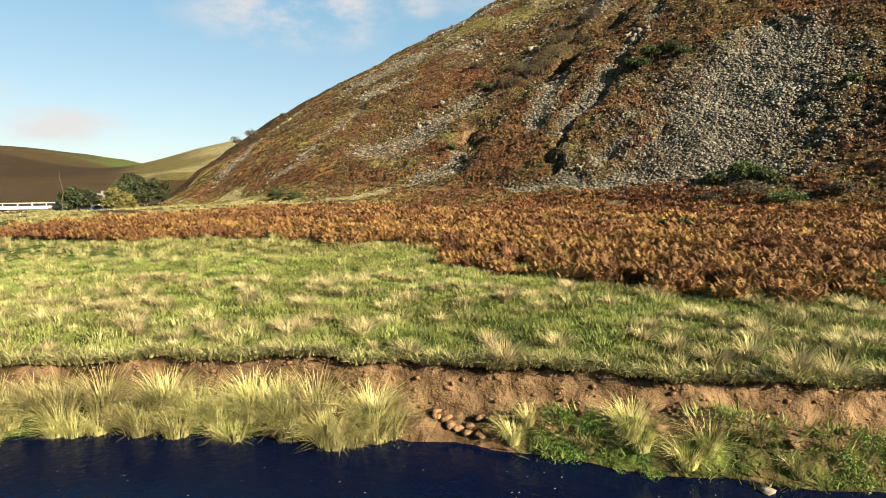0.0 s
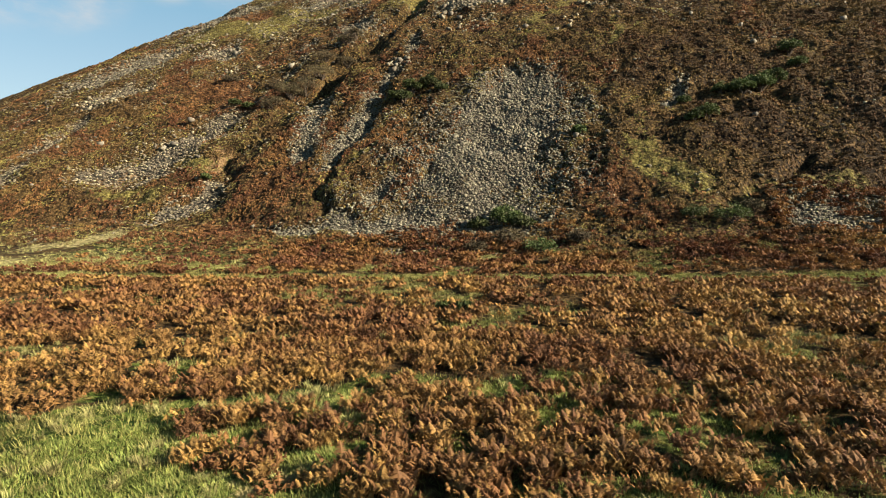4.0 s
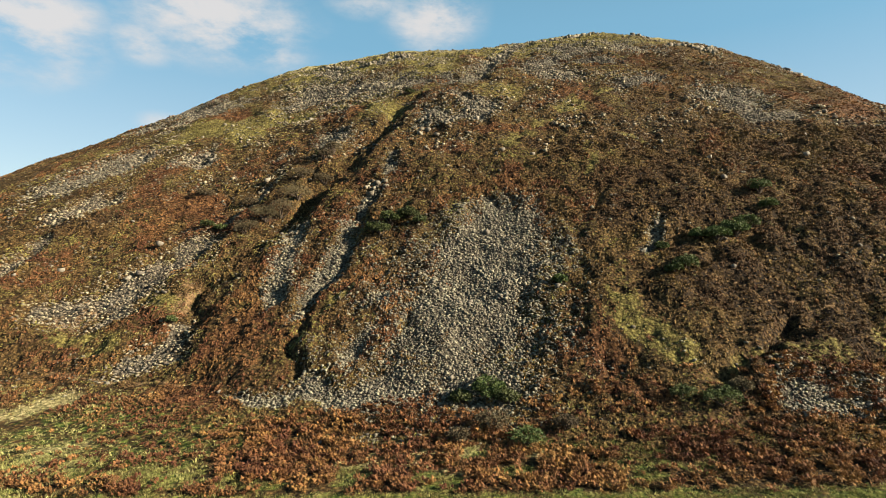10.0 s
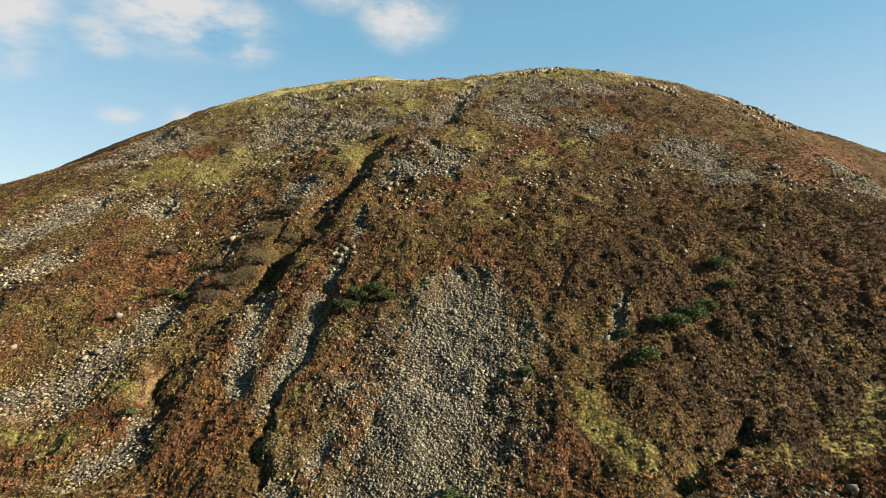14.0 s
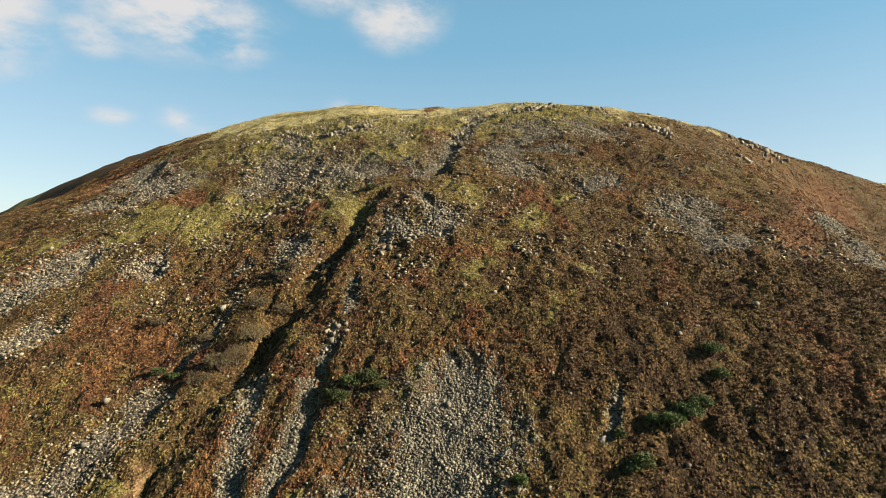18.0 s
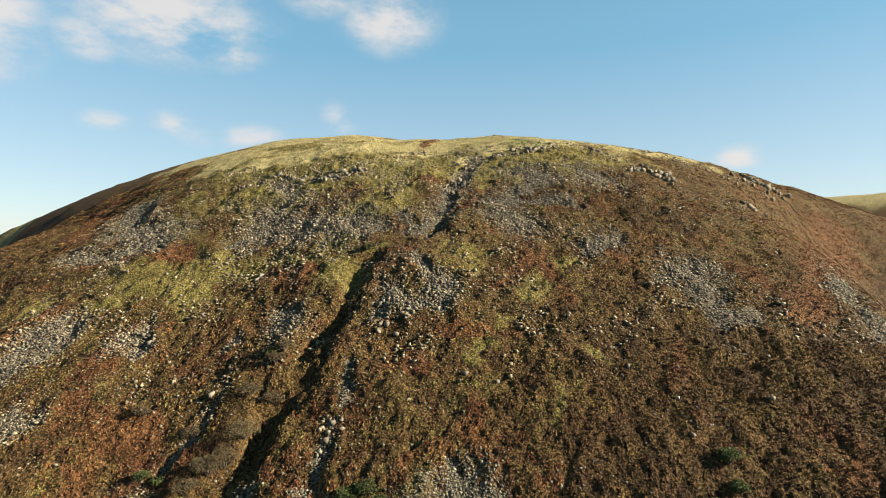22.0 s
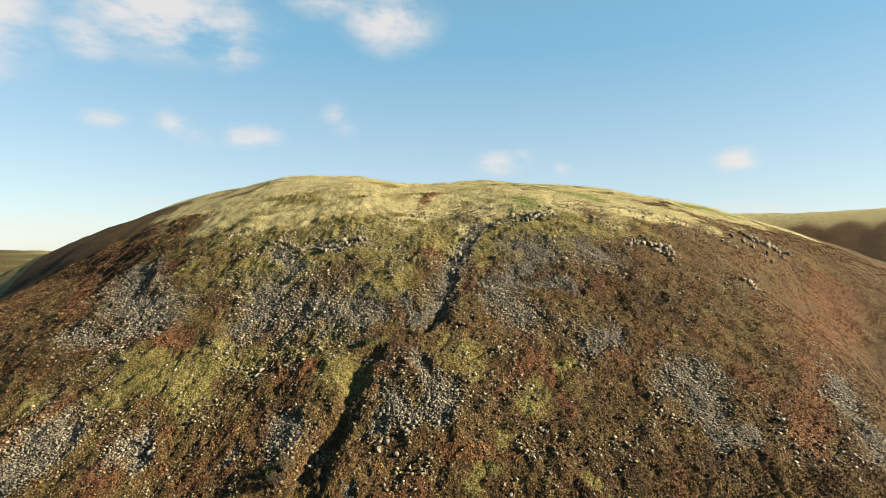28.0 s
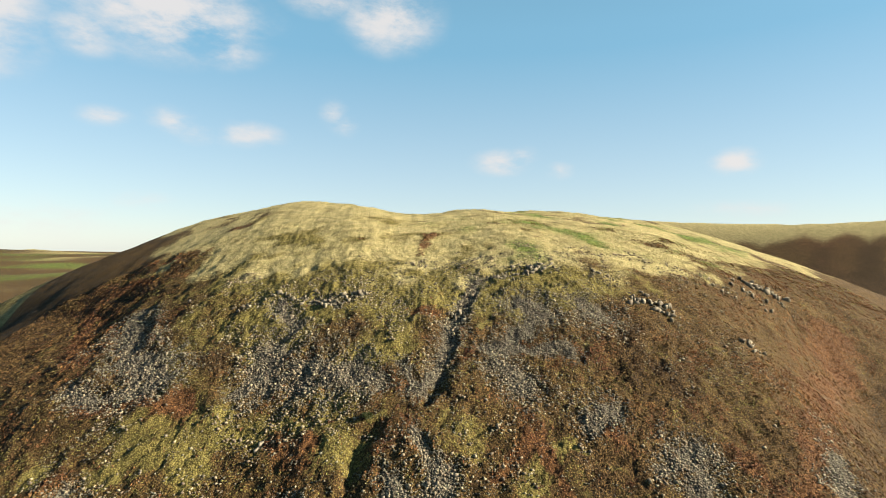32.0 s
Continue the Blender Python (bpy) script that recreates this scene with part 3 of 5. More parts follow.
DARK_LOW = [
    [(34, 81, 7.7), (47, 82, 10.2), (50, 75, 9.8)],
    [(47, 98, 8.0), (31, 97, 5.4), (41, 108, 6.2)],
    [(53, 92, 7.8), (59, 85, 7.1)],
    [(26, 118, 4.3), (22, 125, 3.8)],
    [(-68, 123, 4.8), (-76, 123, 4.9)],
    [(-2, 110, 2.1)],
]
EARTH = [
    [(36.3, 83.5, 0.5), (40.5, 81.2, 0.5), (45.3, 78.3, 0.5), (50.4, 75.6, 0.5)],
    [(56.3, 85.3, 0.4), (59.9, 83.7, 0.4), (63.0, 81.2, 0.4)],
    [(-54, 84, 0.5), (-46, 82, 0.5), (-38, 80, 0.4), (-31, 78, 0.4)],
    [(-56, 98, 5.2), (-57, 94, 4.0)],
    [(-26, 100, 1.2), (-25, 92, 1.5)],
    [(11, 93, 0.5), (10, 85, 0.3)],
    [(-41, 98, 2.7), (-40, 93, 2.4)],
]
GULLY = [
    [(-8, 163, 1.8), (-12, 152, 2.0), (-17, 142, 2.3), (-20, 131, 2.4), (-24, 126, 2.4), (-25, 121, 1.6), (-30, 112, 1.5), (-35, 111, 1.1)],
    [(-13, 108, 0.7), (-16, 97, 0.7), (-18, 91, 0.6), (-19, 86, 0.6), (-18, 81, 0.7), (-18, 77, 0.6)],
    [(-39, 99, 0.9), (-37, 94, 1.0), (-37, 89, 0.8)],
]
SCREE_BROW = [
    [(-109, 255, 6.1), (-97, 224, 6.5), (-79, 205, 7.0), (-93, 202, 3.1)],
    [(-42, 205, 7.4), (-43, 194, 7.0), (-48, 191, 4.2)],
    [(-29, 193, 8.4), (-17, 188, 7.3), (-7, 182, 5.3)],
    [(-36, 214, 3.8), (-44, 232, 3.3)],
    [(34, 228, 2.3), (26, 215, 3.0), (18, 198, 3.1), (15, 186, 2.9), (7, 176, 3.7), (1, 188, 1.8)],
    [(46, 210, 5.7), (52, 201, 5.5), (38, 191, 4.2), (31, 183, 4.7), (39, 172, 5.1)],
    [(72, 200, 6.7), (69, 207, 3.9)],
    [(65, 164, 2.2), (59, 162, 4.5), (53, 159, 3.6)],
]
SCREE_HIGH = [
    [(57, 185, 3.2), (28, 189, 2.4)],
    [(-3, 152, 2.5), (0, 147, 2.6), (3, 143, 2.3), (13, 146, 1.9), (5, 161, 2.0)],
    [(-28, 152, 2.6), (-25, 147, 3.7)],
    [(-63, 155, 3.0), (-64, 153, 3.7)],
    [(-88, 167, 3.2), (-91, 163, 4.1), (-91, 157, 4.1), (-91, 151, 4.0)],
    [(68, 145, 2.7), (78, 149, 5.0), (74, 138, 4.7), (74, 131, 3.9), (82, 131, 4.1)],
    [(122, 153, 2.4), (112, 139, 3.2), (112, 133, 3.9), (110, 126, 4.4)],
    [(151, 194, 1.2), (166, 199, 1.8)],
    [(-112, 212, 3.8), (-95, 200, 2.6)],
    [(-21, 222, 2.2), (-30, 227, 1.8)],
]
RUST_HIGH = [
    [(-27, 166, 4.9), (-21, 165, 3.6), (-31, 163, 3.6)],
    [(36, 163, 4.2), (40, 158, 3.5), (32, 151, 3.9), (25, 147, 2.5)],
    [(59, 155, 3.4), (61, 150, 2.7)],
    [(89, 149, 3.4), (92, 142, 4.0), (93, 134, 3.2)],
    [(-119, 236, 5.8), (-122, 229, 5.7), (-156, 319, 9.3), (-118, 292, 6.3)],
    [(-65, 190, 6.7), (-105, 202, 5.9)],
    [(13, 208, 4.5), (6, 211, 2.7)],
    [(-102, 355, 6.7), (-86, 348, 4.0)],
    [(-16, 284, 4.5)],
    [(18, 290, 5.8), (11, 261, 3.1)],
    [(70, 273, 4.5)],
]
GREEN_HIGH = [
    [(-40, 175, 4.6), (-49, 177, 4.7), (-65, 178, 5.6), (-78, 179, 5.0)],
    [(-100, 175, 4.5)],
    [(-3, 169, 2.8), (-8, 168, 2.1)],
    [(28, 200, 3.3), (33, 202, 2.6)],
    [(63, 187, 2.5)],
    [(35, 146, 3.2), (46, 153, 2.0), (58, 144, 1.5)],
    [(40, 125, 2.9)],
    [(14, 234, 3.9), (7, 223, 3.7)],
    [(-10, 178, 2.1)],
]
# Dark heather; the first two chains also paint the left flank's shade
DARK_HIGH = [
    [(-109, 318, 5.8), (-110, 292, 6.9), (-120, 284, 8.0), (-136, 290, 9.6)],
    [(-166, 323, 8.1), (-184, 328, 9.9), (-211, 348, 14.1), (-174, 278, 6.0)],
    [(-4, 209, 3.3), (-11, 204, 4.4), (-20, 216, 4.7)],
    [(-61, 205, 5.5), (-70, 221, 5.0)],
    [(82, 193, 5.4), (72, 176, 4.8), (74, 168, 4.0)],
    [(84, 168, 3.7), (82, 178, 3.1)],
]
GULLY_HIGH = [
    [(44.9, 74.8, 0.6), (40.5, 72.0, 0.6), (36.3, 69.5, 0.6), (32.6, 67.4, 0.6)],
    [(21, 212, 1.7), (16, 197, 1.9), (14, 183, 2.0), (10, 173, 1.5)],
    [(40, 232, 2.3)],
]
SCREE_FLANK = [[(-80, 118, 2.6), (-79, 109, 2.6), (-83, 108, 2.6)], [(-74, 133, 2.2), (-81, 131, 2.2), (-86, 129, 2.2)], [(-120, 121, 3.0), (-112, 107, 3.0), (-112, 101, 3.0)], [(-80, 101, 2.6), (-79, 94, 2.6), (-84, 92, 2.6)]]
SCREE = SCREE_FAN + SCREE_FLANK + [[(a, b, w * 1.2) for a, b, w in chain] for chain in SCREE_WEST] + [[(a, b, w * 1.35) for a, b, w in chain] for chain in SCREE_BROW + SCREE_HIGH]
RUST = RUST_LOW + RUST_MID + RUST_HIGH
GREEN = GREEN_LOW + GREEN_HIGH
DARK = DARK_LOW + DARK_HIGH
GULLIES = GULLY + GULLY_HIGH

DRY = [[(-96, 89, 5), (-57, 63, 3.5), (-50, 44, 6)], [(-54, 72, 4), (-45, 76, 4)], [(-6, 58, 2), (-2, 59, 2.2), (4, 56.5, 1.2)], [(-40, 58, 5), (-39, 65, 4)], [(-80, 62, 9), (-50, 60, 6), (-34, 60, 4)], [(-8, 59.5, 2.2), (-2, 60, 2.4), (3, 60.5, 1.4)], [(8, 61, 1.2), (12, 60.5, 1.5)], [(-60, 22, 12), (-72, 44, 16), (-88, 66, 14), (-120, 85, 16)], [(-52, 44, 8), (-48, 54, 6)]]


def curve(v, x):
    x = np.clip(x, XS[0], XS[-1])
    k = np.clip(np.searchsorted(XS, x, side="right") - 1, 0, len(XS) - 2)
    m, h = np.gradient(v, XS), XS[k + 1] - XS[k]
    s = (x - XS[k]) / h
    return (2 * s**3 - 3 * s**2 + 1) * v[k] + (s**3 - 2 * s**2 + s) * h * m[k] + (3 * s**2 - 2 * s**3) * v[k + 1] + (s**3 - s**2) * h * m[k + 1]


def level(y):
    d = np.clip(y - 10, 0, 400)
    return 1.25 + 0.75 * (1 - np.exp(-d / 8)) + 0.012 * d


def hill_raw(sections, y):
    foot, brow, zb, bulge, top, zt = sections
    b = level(y)
    u = (y - foot) / (brow - foot)
    face = b + (zb - b) * (u + bulge * u * (1 - u))
    v = np.clip((y - brow) / (top - brow), 0, 1)
    up = np.maximum(zb + (zt - zb) * (1 - (1 - v)**2) - 0.12 * np.clip(y - top, 0, None), b)
    return np.where(y < foot, b, np.where(y < brow, face, up))


def hill(x, y):
    sections = [curve(q, x) for q in (FOOT, BROW, BROW_Z, BULGE, TOP, TOP_Z)]
    z = sum(hill_raw(sections, y + d) for d in (-9, -4.5, 0, 4.5, 9)) / 5
    side = 1 - ease(x, 400, 620) - ease(-x, 300, 430)
    return level(y) + (z - level(y)) * side


def bank(x):
    return np.interp(x, BANK_X, BANK_Y) + (0.4 * fbm(x, 0 * x, 2.2, 3, 5) + 0.22 * fbm(x, 0 * x, 0.55, 2, 6)) * ease(60 - np.abs(x), 0, 20)


def patch(chains, x, y, rough=1.0):
    """How far inside the nearest of these chains a place lies: 1 on its line, 0 at its edge, less outside."""
    whole = np.full(np.shape(x), -1.0)
    ends = [q for chain in chains for q in chain]
    wide = max(q[2] for q in ends) * 2 + 4
    inside = (x > min(q[0] for q in ends) - wide) & (x < max(q[0] for q in ends) + wide) & (y > min(q[1] for q in ends) - wide) & (y < max(q[1] for q in ends) + wide)
    x, y = np.asarray(x)[inside], np.asarray(y)[inside]
    if not len(x):
        return whole
    x = x + rough * 2.2 * fbm(x, y, 5.0, 3, 31)
    y = y + rough * 2.2 * fbm(x, y, 5.0, 3, 32)
    best = np.full(np.shape(x), -1.0)
    for chain in chains:
        ends = list(zip(chain[:-1], chain[1:])) or [(chain[0], (chain[0][0] + 0.1, *chain[0][1:]))]
        for (ax, ay, aw), (bx, by, bw) in ends:
            near = (x > min(ax - 2 * aw, bx - 2 * bw)) & (x < max(ax + 2 * aw, bx + 2 * bw)) & (y > min(ay - 2 * aw, by - 2 * bw)) & (y < max(ay + 2 * aw, by + 2 * bw))
            if not near.any():
                continue
            px, py, dx, dy = x[near] - ax, y[near] - ay, bx - ax, by - ay
            u = np.clip((px * dx + py * dy) / (dx * dx + dy * dy + 1e-9), 0, 1)
            d = 1 - np.hypot(px - u * dx, py - u * dy) / (aw + u * (bw - aw))
            best[near] = np.maximum(best[near], d)
    whole[inside] = best
    return whole


def far_land(x, y):
    """Hills far off: a dark one and a pale one down the valley, a moor beyond, and the rim of the plain."""
    def mound(cx, cy, along, across, turn, high):
        c, s = math.cos(radians(turn)), math.sin(radians(turn))
        u, v = (x - cx) * c + (y - cy) * s, -(x - cx) * s + (y - cy) * c
        return high * np.exp(-(u / along)**2 - (v / across)**2)
    r = np.hypot(x, y)
    z = mound(-1480, 830, 700, 260, 120, 90) + mound(-800, 262, 190, 150, 115, 52) + mound(-500, 520, 330, 140, 150, 54) + mound(1150, 900, 900, 260, -38, 176) + mound(500, 1700, 1200, 380, -8, 185)
    z = z + ease(r, 2400, 4300) * (78 + 30 * fbm(x, y, 900, 3, 3))
    return z * (1 + np.where(x > 0, 0.05, 0.2) * fbm(x, y, 220, 4, 9)) * ease(r, 250, 700)


def ground(x, y):
    z = base = hill(x, y)
    own = ease(base - level(y), 2, 12) * (1 - ease(y, 520, 700))
    face = ease(z, 4, 9) * (1 - 0.45 * ease(z, 105, 125))
    z = z + face * (1.4 * fbm(x, y, 11, 3, 21) + 0.95 * fbm(x, y, 3.6, 3, 22)) + (1 - face) * (0.22 * fbm(x, y, 2.6, 3, 23) + 0.16 * fbm(x, y, 0.9, 2, 24) * (y < 32))
    z = z + 1.1 * ease(z, 96, 106) * fbm(x, y, 16, 3, 25)
    # the gullies, deeper towards their middle
    g = patch([[(a, b, w * 1.5) for a, b, w in chain] for chain in GULLIES], x, y, 1.7)
    z = z - 2.9 * ease(g, -0.9, 1.0) * (g > -1) * np.clip(0.85 + 1.1 * fbm(x, y, 9, 3, 94), 0.25, 1.4) * (0.35 + 0.65 * ease(y, 100, 118)) * (1 - 0.6 * ease(y, 168, 182))
    s = patch(SCREE, x, y)
    z = z - 0.35 * ease(s, -0.2, 0.5)
    # a terrace with an old track on the foot of the slope
    t = patch([[(-75, 83, 2.6), (-45, 82, 2.6), (-28, 76, 2.4)]], x, y, 0.2)
    z = z - 0.5 * ease(t, -0.6, 0.4)
    z = z - 3.0 * ease(-x, 55, 105) * (1 - ease(base, 3.4, 9)) + far_land(x, y) * (1 - own)
    # the river's bed between its banks
    d = y - bank(x)
    ledge = 0.5 + 0.3 * ease(x, -1.2, 0.8) - 0.12 * ease(x, -4, -2.6) * (1 - ease(x, -1.6, -0.6)) + 0.32 * fbm(x, y, 1.1, 3, 41)
    low = np.where(d > -0.32, z + (ledge - z) * ease(-d + 0.10 * fbm(x, y, 0.4, 2, 42), 0.0, 0.17), ledge - (ledge + 0.25) * ease(-d, 0.55, 1.35) - 0.6 * ease(-d, 1.3, 4))
    low = np.where(d < -16, -0.85 + 2.3 * ease(-d, 16, 20) + 0.004 * np.clip(-d - 20, 0, 3000), low)
    return np.where(d < 0, low, z)


EDGE_X, EDGE_Y = [-80, -40, -29, -23.7, -17, -12.7, -10.6, -7.3, -2.6, 0, 5.4, 9, 12, 15, 30, 60], [13, 16, 19.5, 22.9, 22.5, 24.5, 23.7, 20.5, 17.6, 18.5, 18.2, 18.4, 19.1, 22, 26, 30]


def bracken_here(x, y):
    """How thick the bracken stands on the flat field, 0 to 1."""
    edge = np.interp(x, EDGE_X, EDGE_Y) + 1.3 * fbm(x, y, 3.0, 3, 51)
    thick = ease(x + 2.5 * fbm(x, y, 6, 3, 56), -46, -38) * ease(y - edge, -0.4, 0.8) * (1 - ease(y, 49.6, 50.8) * (1 - ease(y, 53.0, 54.2))) * (1 - ease(y, 66, 72)) * (1 - 0.85 * ease(-x, 16, 26) * ease(y + 2 * fbm(x, y, 5, 3, 58), 54, 58))
    foot = ease(y, 53.5, 56)
    gaps = ease(fbm(x * 0.55, y, 2.2, 4, 52) + foot * (0.12 + 0.5 * fbm(x * 0.6, y, 6, 3, 86)), 0.1, 0.32)
    left = ease(-x, 8, 30) * ease(34 - y, 0, 10) * 0.35
    return thick * (1 - np.clip(gaps * (0.9 - left - 0.55 * ease(x, 1, 7) * ease(34 - y, 0, 6)), 0, 1))


# -- ground --
def steps(*runs):
    out = [runs[0][0]]
    for start, end, gap in runs:
        k = max(1, round((end - start) / gap))
        out += list(np.linspace(start, end, k + 1)[1:])
    return np.array(out)


GX = steps((-4600, -900, 180), (-900, -320, 30), (-320, -150, 5), (-150, -70, 0.75), (-70, 80, 0.42), (80, 150, 0.75), (150, 230, 1.7), (230, 420, 8), (420, 1400, 50), (1400, 4600, 190))
GS = steps((-4600, -300, 200), (-300, -22, 20), (-22, -2.6, 1.2), (-2.6, -0.5, 0.16), (-0.5, 0.3, 0.07), (0.3, 8, 0.4), (8, 62, 0.62), (62, 135, 0.42), (135, 190, 0.6), (190, 262, 0.85), (262, 340, 2), (340, 620, 9), (620, 1700, 50), (1700, 4600, 180))
gs, gx = np.meshgrid(GS, GX, indexing="ij")
gy = gs + bank(gx) * np.clip(1 - np.abs(gs) / 60, 0, 1)
gz = ground(gx, gy)
ids = np.arange(gx.size).reshape(gx.shape)
quads = np.stack([ids[:-1, :-1], ids[:-1, 1:], ids[1:, 1:], ids[1:, :-1]], -1).reshape(-1, 4)


def covers(x, y, z):
    """What grows or lies on the ground at a place, each about 0 to 1; dark also holds painted shade."""
    flat = 1 - ease(hill(x, y), 3.2, 6)
    d = y - bank(x)
    soft = 14 * fbm(x, y, 22, 4, 73)
    top = ease(z + 0.9 * soft, 95, 116) * ease(y + soft, 215, 240)
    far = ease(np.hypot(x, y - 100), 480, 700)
    # lower right face: dark heather, coloured darker still for the grazing sun
    side = ease(x + soft, 12, 48) * (1 - ease(z + soft, 50, 75))
    br = bracken_here(x, y)
    c = {"scree": patch(SCREE, x, y) * 1.1 + 0.7 * fbm(x, y, 4, 4, 61) - 0.1, "rust": np.maximum(patch(RUST, x, y) * 1.1 + 0.9 * fbm(x, y, 5, 4, 75) - 0.05, 0.12 * ease(x, 85, 150) * ease(z, 25, 50) * (1 - top)), "green": np.maximum(patch(GREEN, x, y) * 1.0 + 1.0 * fbm(x, y, 4.5, 4, 76) - 0.05 + 0.25 * ease(25 - x, 0, 50) * ease(y, 70, 100), 0.75 * ease(z + soft, 84, 104) * (1 - ease(x, 80, 150)) * (1 - ease(-x, 60, 110)) + 0.9 * fbm(x, y, 16, 4, 74) - 0.15 + 0.5 * ease(y, 125, 165) * ease(75 - x, 0, 60) * (1 - ease(-x, 60, 120))),
         # dark also paints the shaded left flank, and pale fades out there
         "earth": np.maximum(patch([[(a, b, w * 1.3) for a, b, w in chain] for chain in EARTH], x, y, 0.9), np.where(d < 0.03, 0.95 * ease(-d, -0.02, 0.05) * (1 - 0.8 * ease(-x, 4.5, 7) * ease(-d, 0.2, 0.4)) - 0.5 * ease(-d, 0.5, 0.8) * (x > -1.5), -1)), "dark": np.maximum(np.maximum(patch(DARK, x, y) * 1.5, 0.62 * side - 0.12) + 0.6 * fbm(x, y, 7, 4, 78), 0.5 * ease(-x, 110, 170) * ease(z, 40, 60) * (1 - top)), "pale": np.maximum(top * (0.95 + 1.3 * fbm(x, y, 14, 4, 80)) * (1 - ease(patch(DARK, x, y), 0, 0.4)) * (1 - 0.5 * ease(patch(RUST, x, y) + 0.5 * fbm(x, y, 6, 3, 98), 0, 0.9)) * (1 - ease(-x + soft - 0.2 * (y - 260), 105, 140)) - 0.05, patch(DRY, x, y) * 0.9 + 0.5 * fbm(x, y, 4, 3, 77)),
         "lush": np.where(d < 0.03, ease(-d, 0.35, 0.6) * ease(1.25 + d, 0, 0.2) * 0.9, (1 - 0.5 * ease(y, 22, 36)) * flat * (1 - ease(y, 75, 110)) * (1.0 - 0.75 * br) * (1 - 0.6 * ease(-x, 40, 55)))}
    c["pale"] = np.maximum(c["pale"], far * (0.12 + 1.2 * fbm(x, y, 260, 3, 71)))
    c["pale"] = np.maximum(c["pale"], np.where((x > -900) & (x < -220) & (-x < 1.5 * y) & (y > 250) & (y < 900), 0.5 + 1.1 * fbm(x, y, 90, 4, 89), -1))
    c["green"] = np.maximum(c["green"], np.where((x > -900) & (x < -220) & (-x < 1.5 * y) & (y > 250) & (y < 900), 0.7 + 0.5 * fbm(x, y, 60, 3, 88), -1))
    c["dark"] = np.maximum(c["dark"], far * np.where(x > 300, -1.0, np.where((x < -300) & (-x > 1.5 * y), 1.0, np.where((x < -200) & (x > -900) & (y < 900), -1.0, 0.1 + 1.6 * fbm(x, y, 180, 3, 72)))))
    # far right: a forest strip, and below it valley shade painted as dark
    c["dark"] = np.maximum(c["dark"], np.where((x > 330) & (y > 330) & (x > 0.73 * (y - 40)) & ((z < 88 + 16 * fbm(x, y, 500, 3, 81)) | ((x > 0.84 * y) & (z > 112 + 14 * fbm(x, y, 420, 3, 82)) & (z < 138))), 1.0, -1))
    c["lush"] = np.maximum(c["lush"], (1 - far) * top * 0.5 * ease(x, -10, 60) + 0.9 * fbm(x, y, 20, 4, 83) * top * (1 - far) - 0.25)
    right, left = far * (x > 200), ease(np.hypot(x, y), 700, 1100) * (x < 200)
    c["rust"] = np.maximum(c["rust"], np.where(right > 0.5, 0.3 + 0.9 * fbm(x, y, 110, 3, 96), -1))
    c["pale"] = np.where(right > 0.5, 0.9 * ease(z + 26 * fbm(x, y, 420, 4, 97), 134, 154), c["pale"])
    c["lush"] = np.maximum(c["lush"], np.where(left > 0.5, 0.4 + 0.8 * fbm(x, y, 300, 3, 84), -1))
    c["dark"] = np.where(left > 0.5, 0.7 * fbm(x, y, 420, 3, 85) - 0.3, c["dark"])
    c["pale"] = np.where((left > 0.5) & (x < -300) & (np.hypot(x, y) > 1300), 0.2 + 0.9 * fbm(x, y, 350, 3, 90), c["pale"])
    return {"cover_" + k: np.clip(v, -1, 1).ravel() for k, v in c.items()}


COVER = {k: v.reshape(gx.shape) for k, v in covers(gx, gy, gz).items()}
# heather and bilberry stand in low cushions with clefts between them
cushion_size = ease(gy, 62, 66) * ease(hill(gx, gy), 3.4, 6) * (1 - ease(gy, 300, 340)) * (1 - ease(np.maximum(COVER["cover_scree"], COVER["cover_earth"]), 0.0, 0.4)) * (1 - 0.7 * ease(COVER["cover_pale"], 0.2, 0.6))
wx, wy = gx + 0.5 * fbm(gx, gy, 1.6, 2, 91), gy + 0.5 * fbm(gx, gy, 1.6, 2, 92)
gz += cushion_size * (0.6 * cells(wx, wy * 1.25, 1.2, 5) + 0.5 * cells(wx, wy * 1.4, 3.1, 6) - 0.4) * (0.8 + 0.5 * fbm(gx, gy, 9, 2, 93))


def on_grid(values, x, y):
    """Values of the ground's lattice at places beyond the meadow, y over 62."""
    i = np.clip(np.searchsorted(GX, x, side="right") - 1, 0, len(GX) - 2)
    j = np.clip(np.searchsorted(GS, y, side="right") - 1, 0, len(GS) - 2)
    u, v = (x - GX[i]) / (GX[i + 1] - GX[i]), (y - GS[j]) / (GS[j + 1] - GS[j])
    return (values[j, i] * (1 - u) + values[j, i + 1] * u) * (1 - v) + (values[j + 1, i] * (1 - u) + values[j + 1, i + 1] * u) * v


def surface(x, y):
    """The height of the ground as it is built."""
    x, y = np.atleast_1d(np.asarray(x, float)), np.atleast_1d(np.asarray(y, float))
    z, low = on_grid(gz, x, y), y < 62.5
    if low.any():
        z[low] = ground(x[low], y[low])
    return z


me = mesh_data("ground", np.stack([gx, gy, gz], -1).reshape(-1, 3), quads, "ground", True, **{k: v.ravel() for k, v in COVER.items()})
land = tagged(new("ground", me), "valley meadow, heather hillside and moor of grass and scree", "ground", kind="structure")

# -- river --
wx, wy = np.meshgrid(np.linspace(-280, 280, 113), np.linspace(-26, 6, 17))
wy = wy + np.interp(wx, BANK_X, BANK_Y)
ids = np.arange(wx.size).reshape(wx.shape)
me = mesh_data("water", np.stack([wx, wy, 0 * wx], -1).reshape(-1, 3), np.stack([ids[:-1, :-1], ids[:-1, 1:], ids[1:, 1:], ids[1:, :-1]], -1).reshape(-1, 4), "water", True)
tagged(new("water", me), "dark peaty river with small ripples and foam", "water", kind="structure")

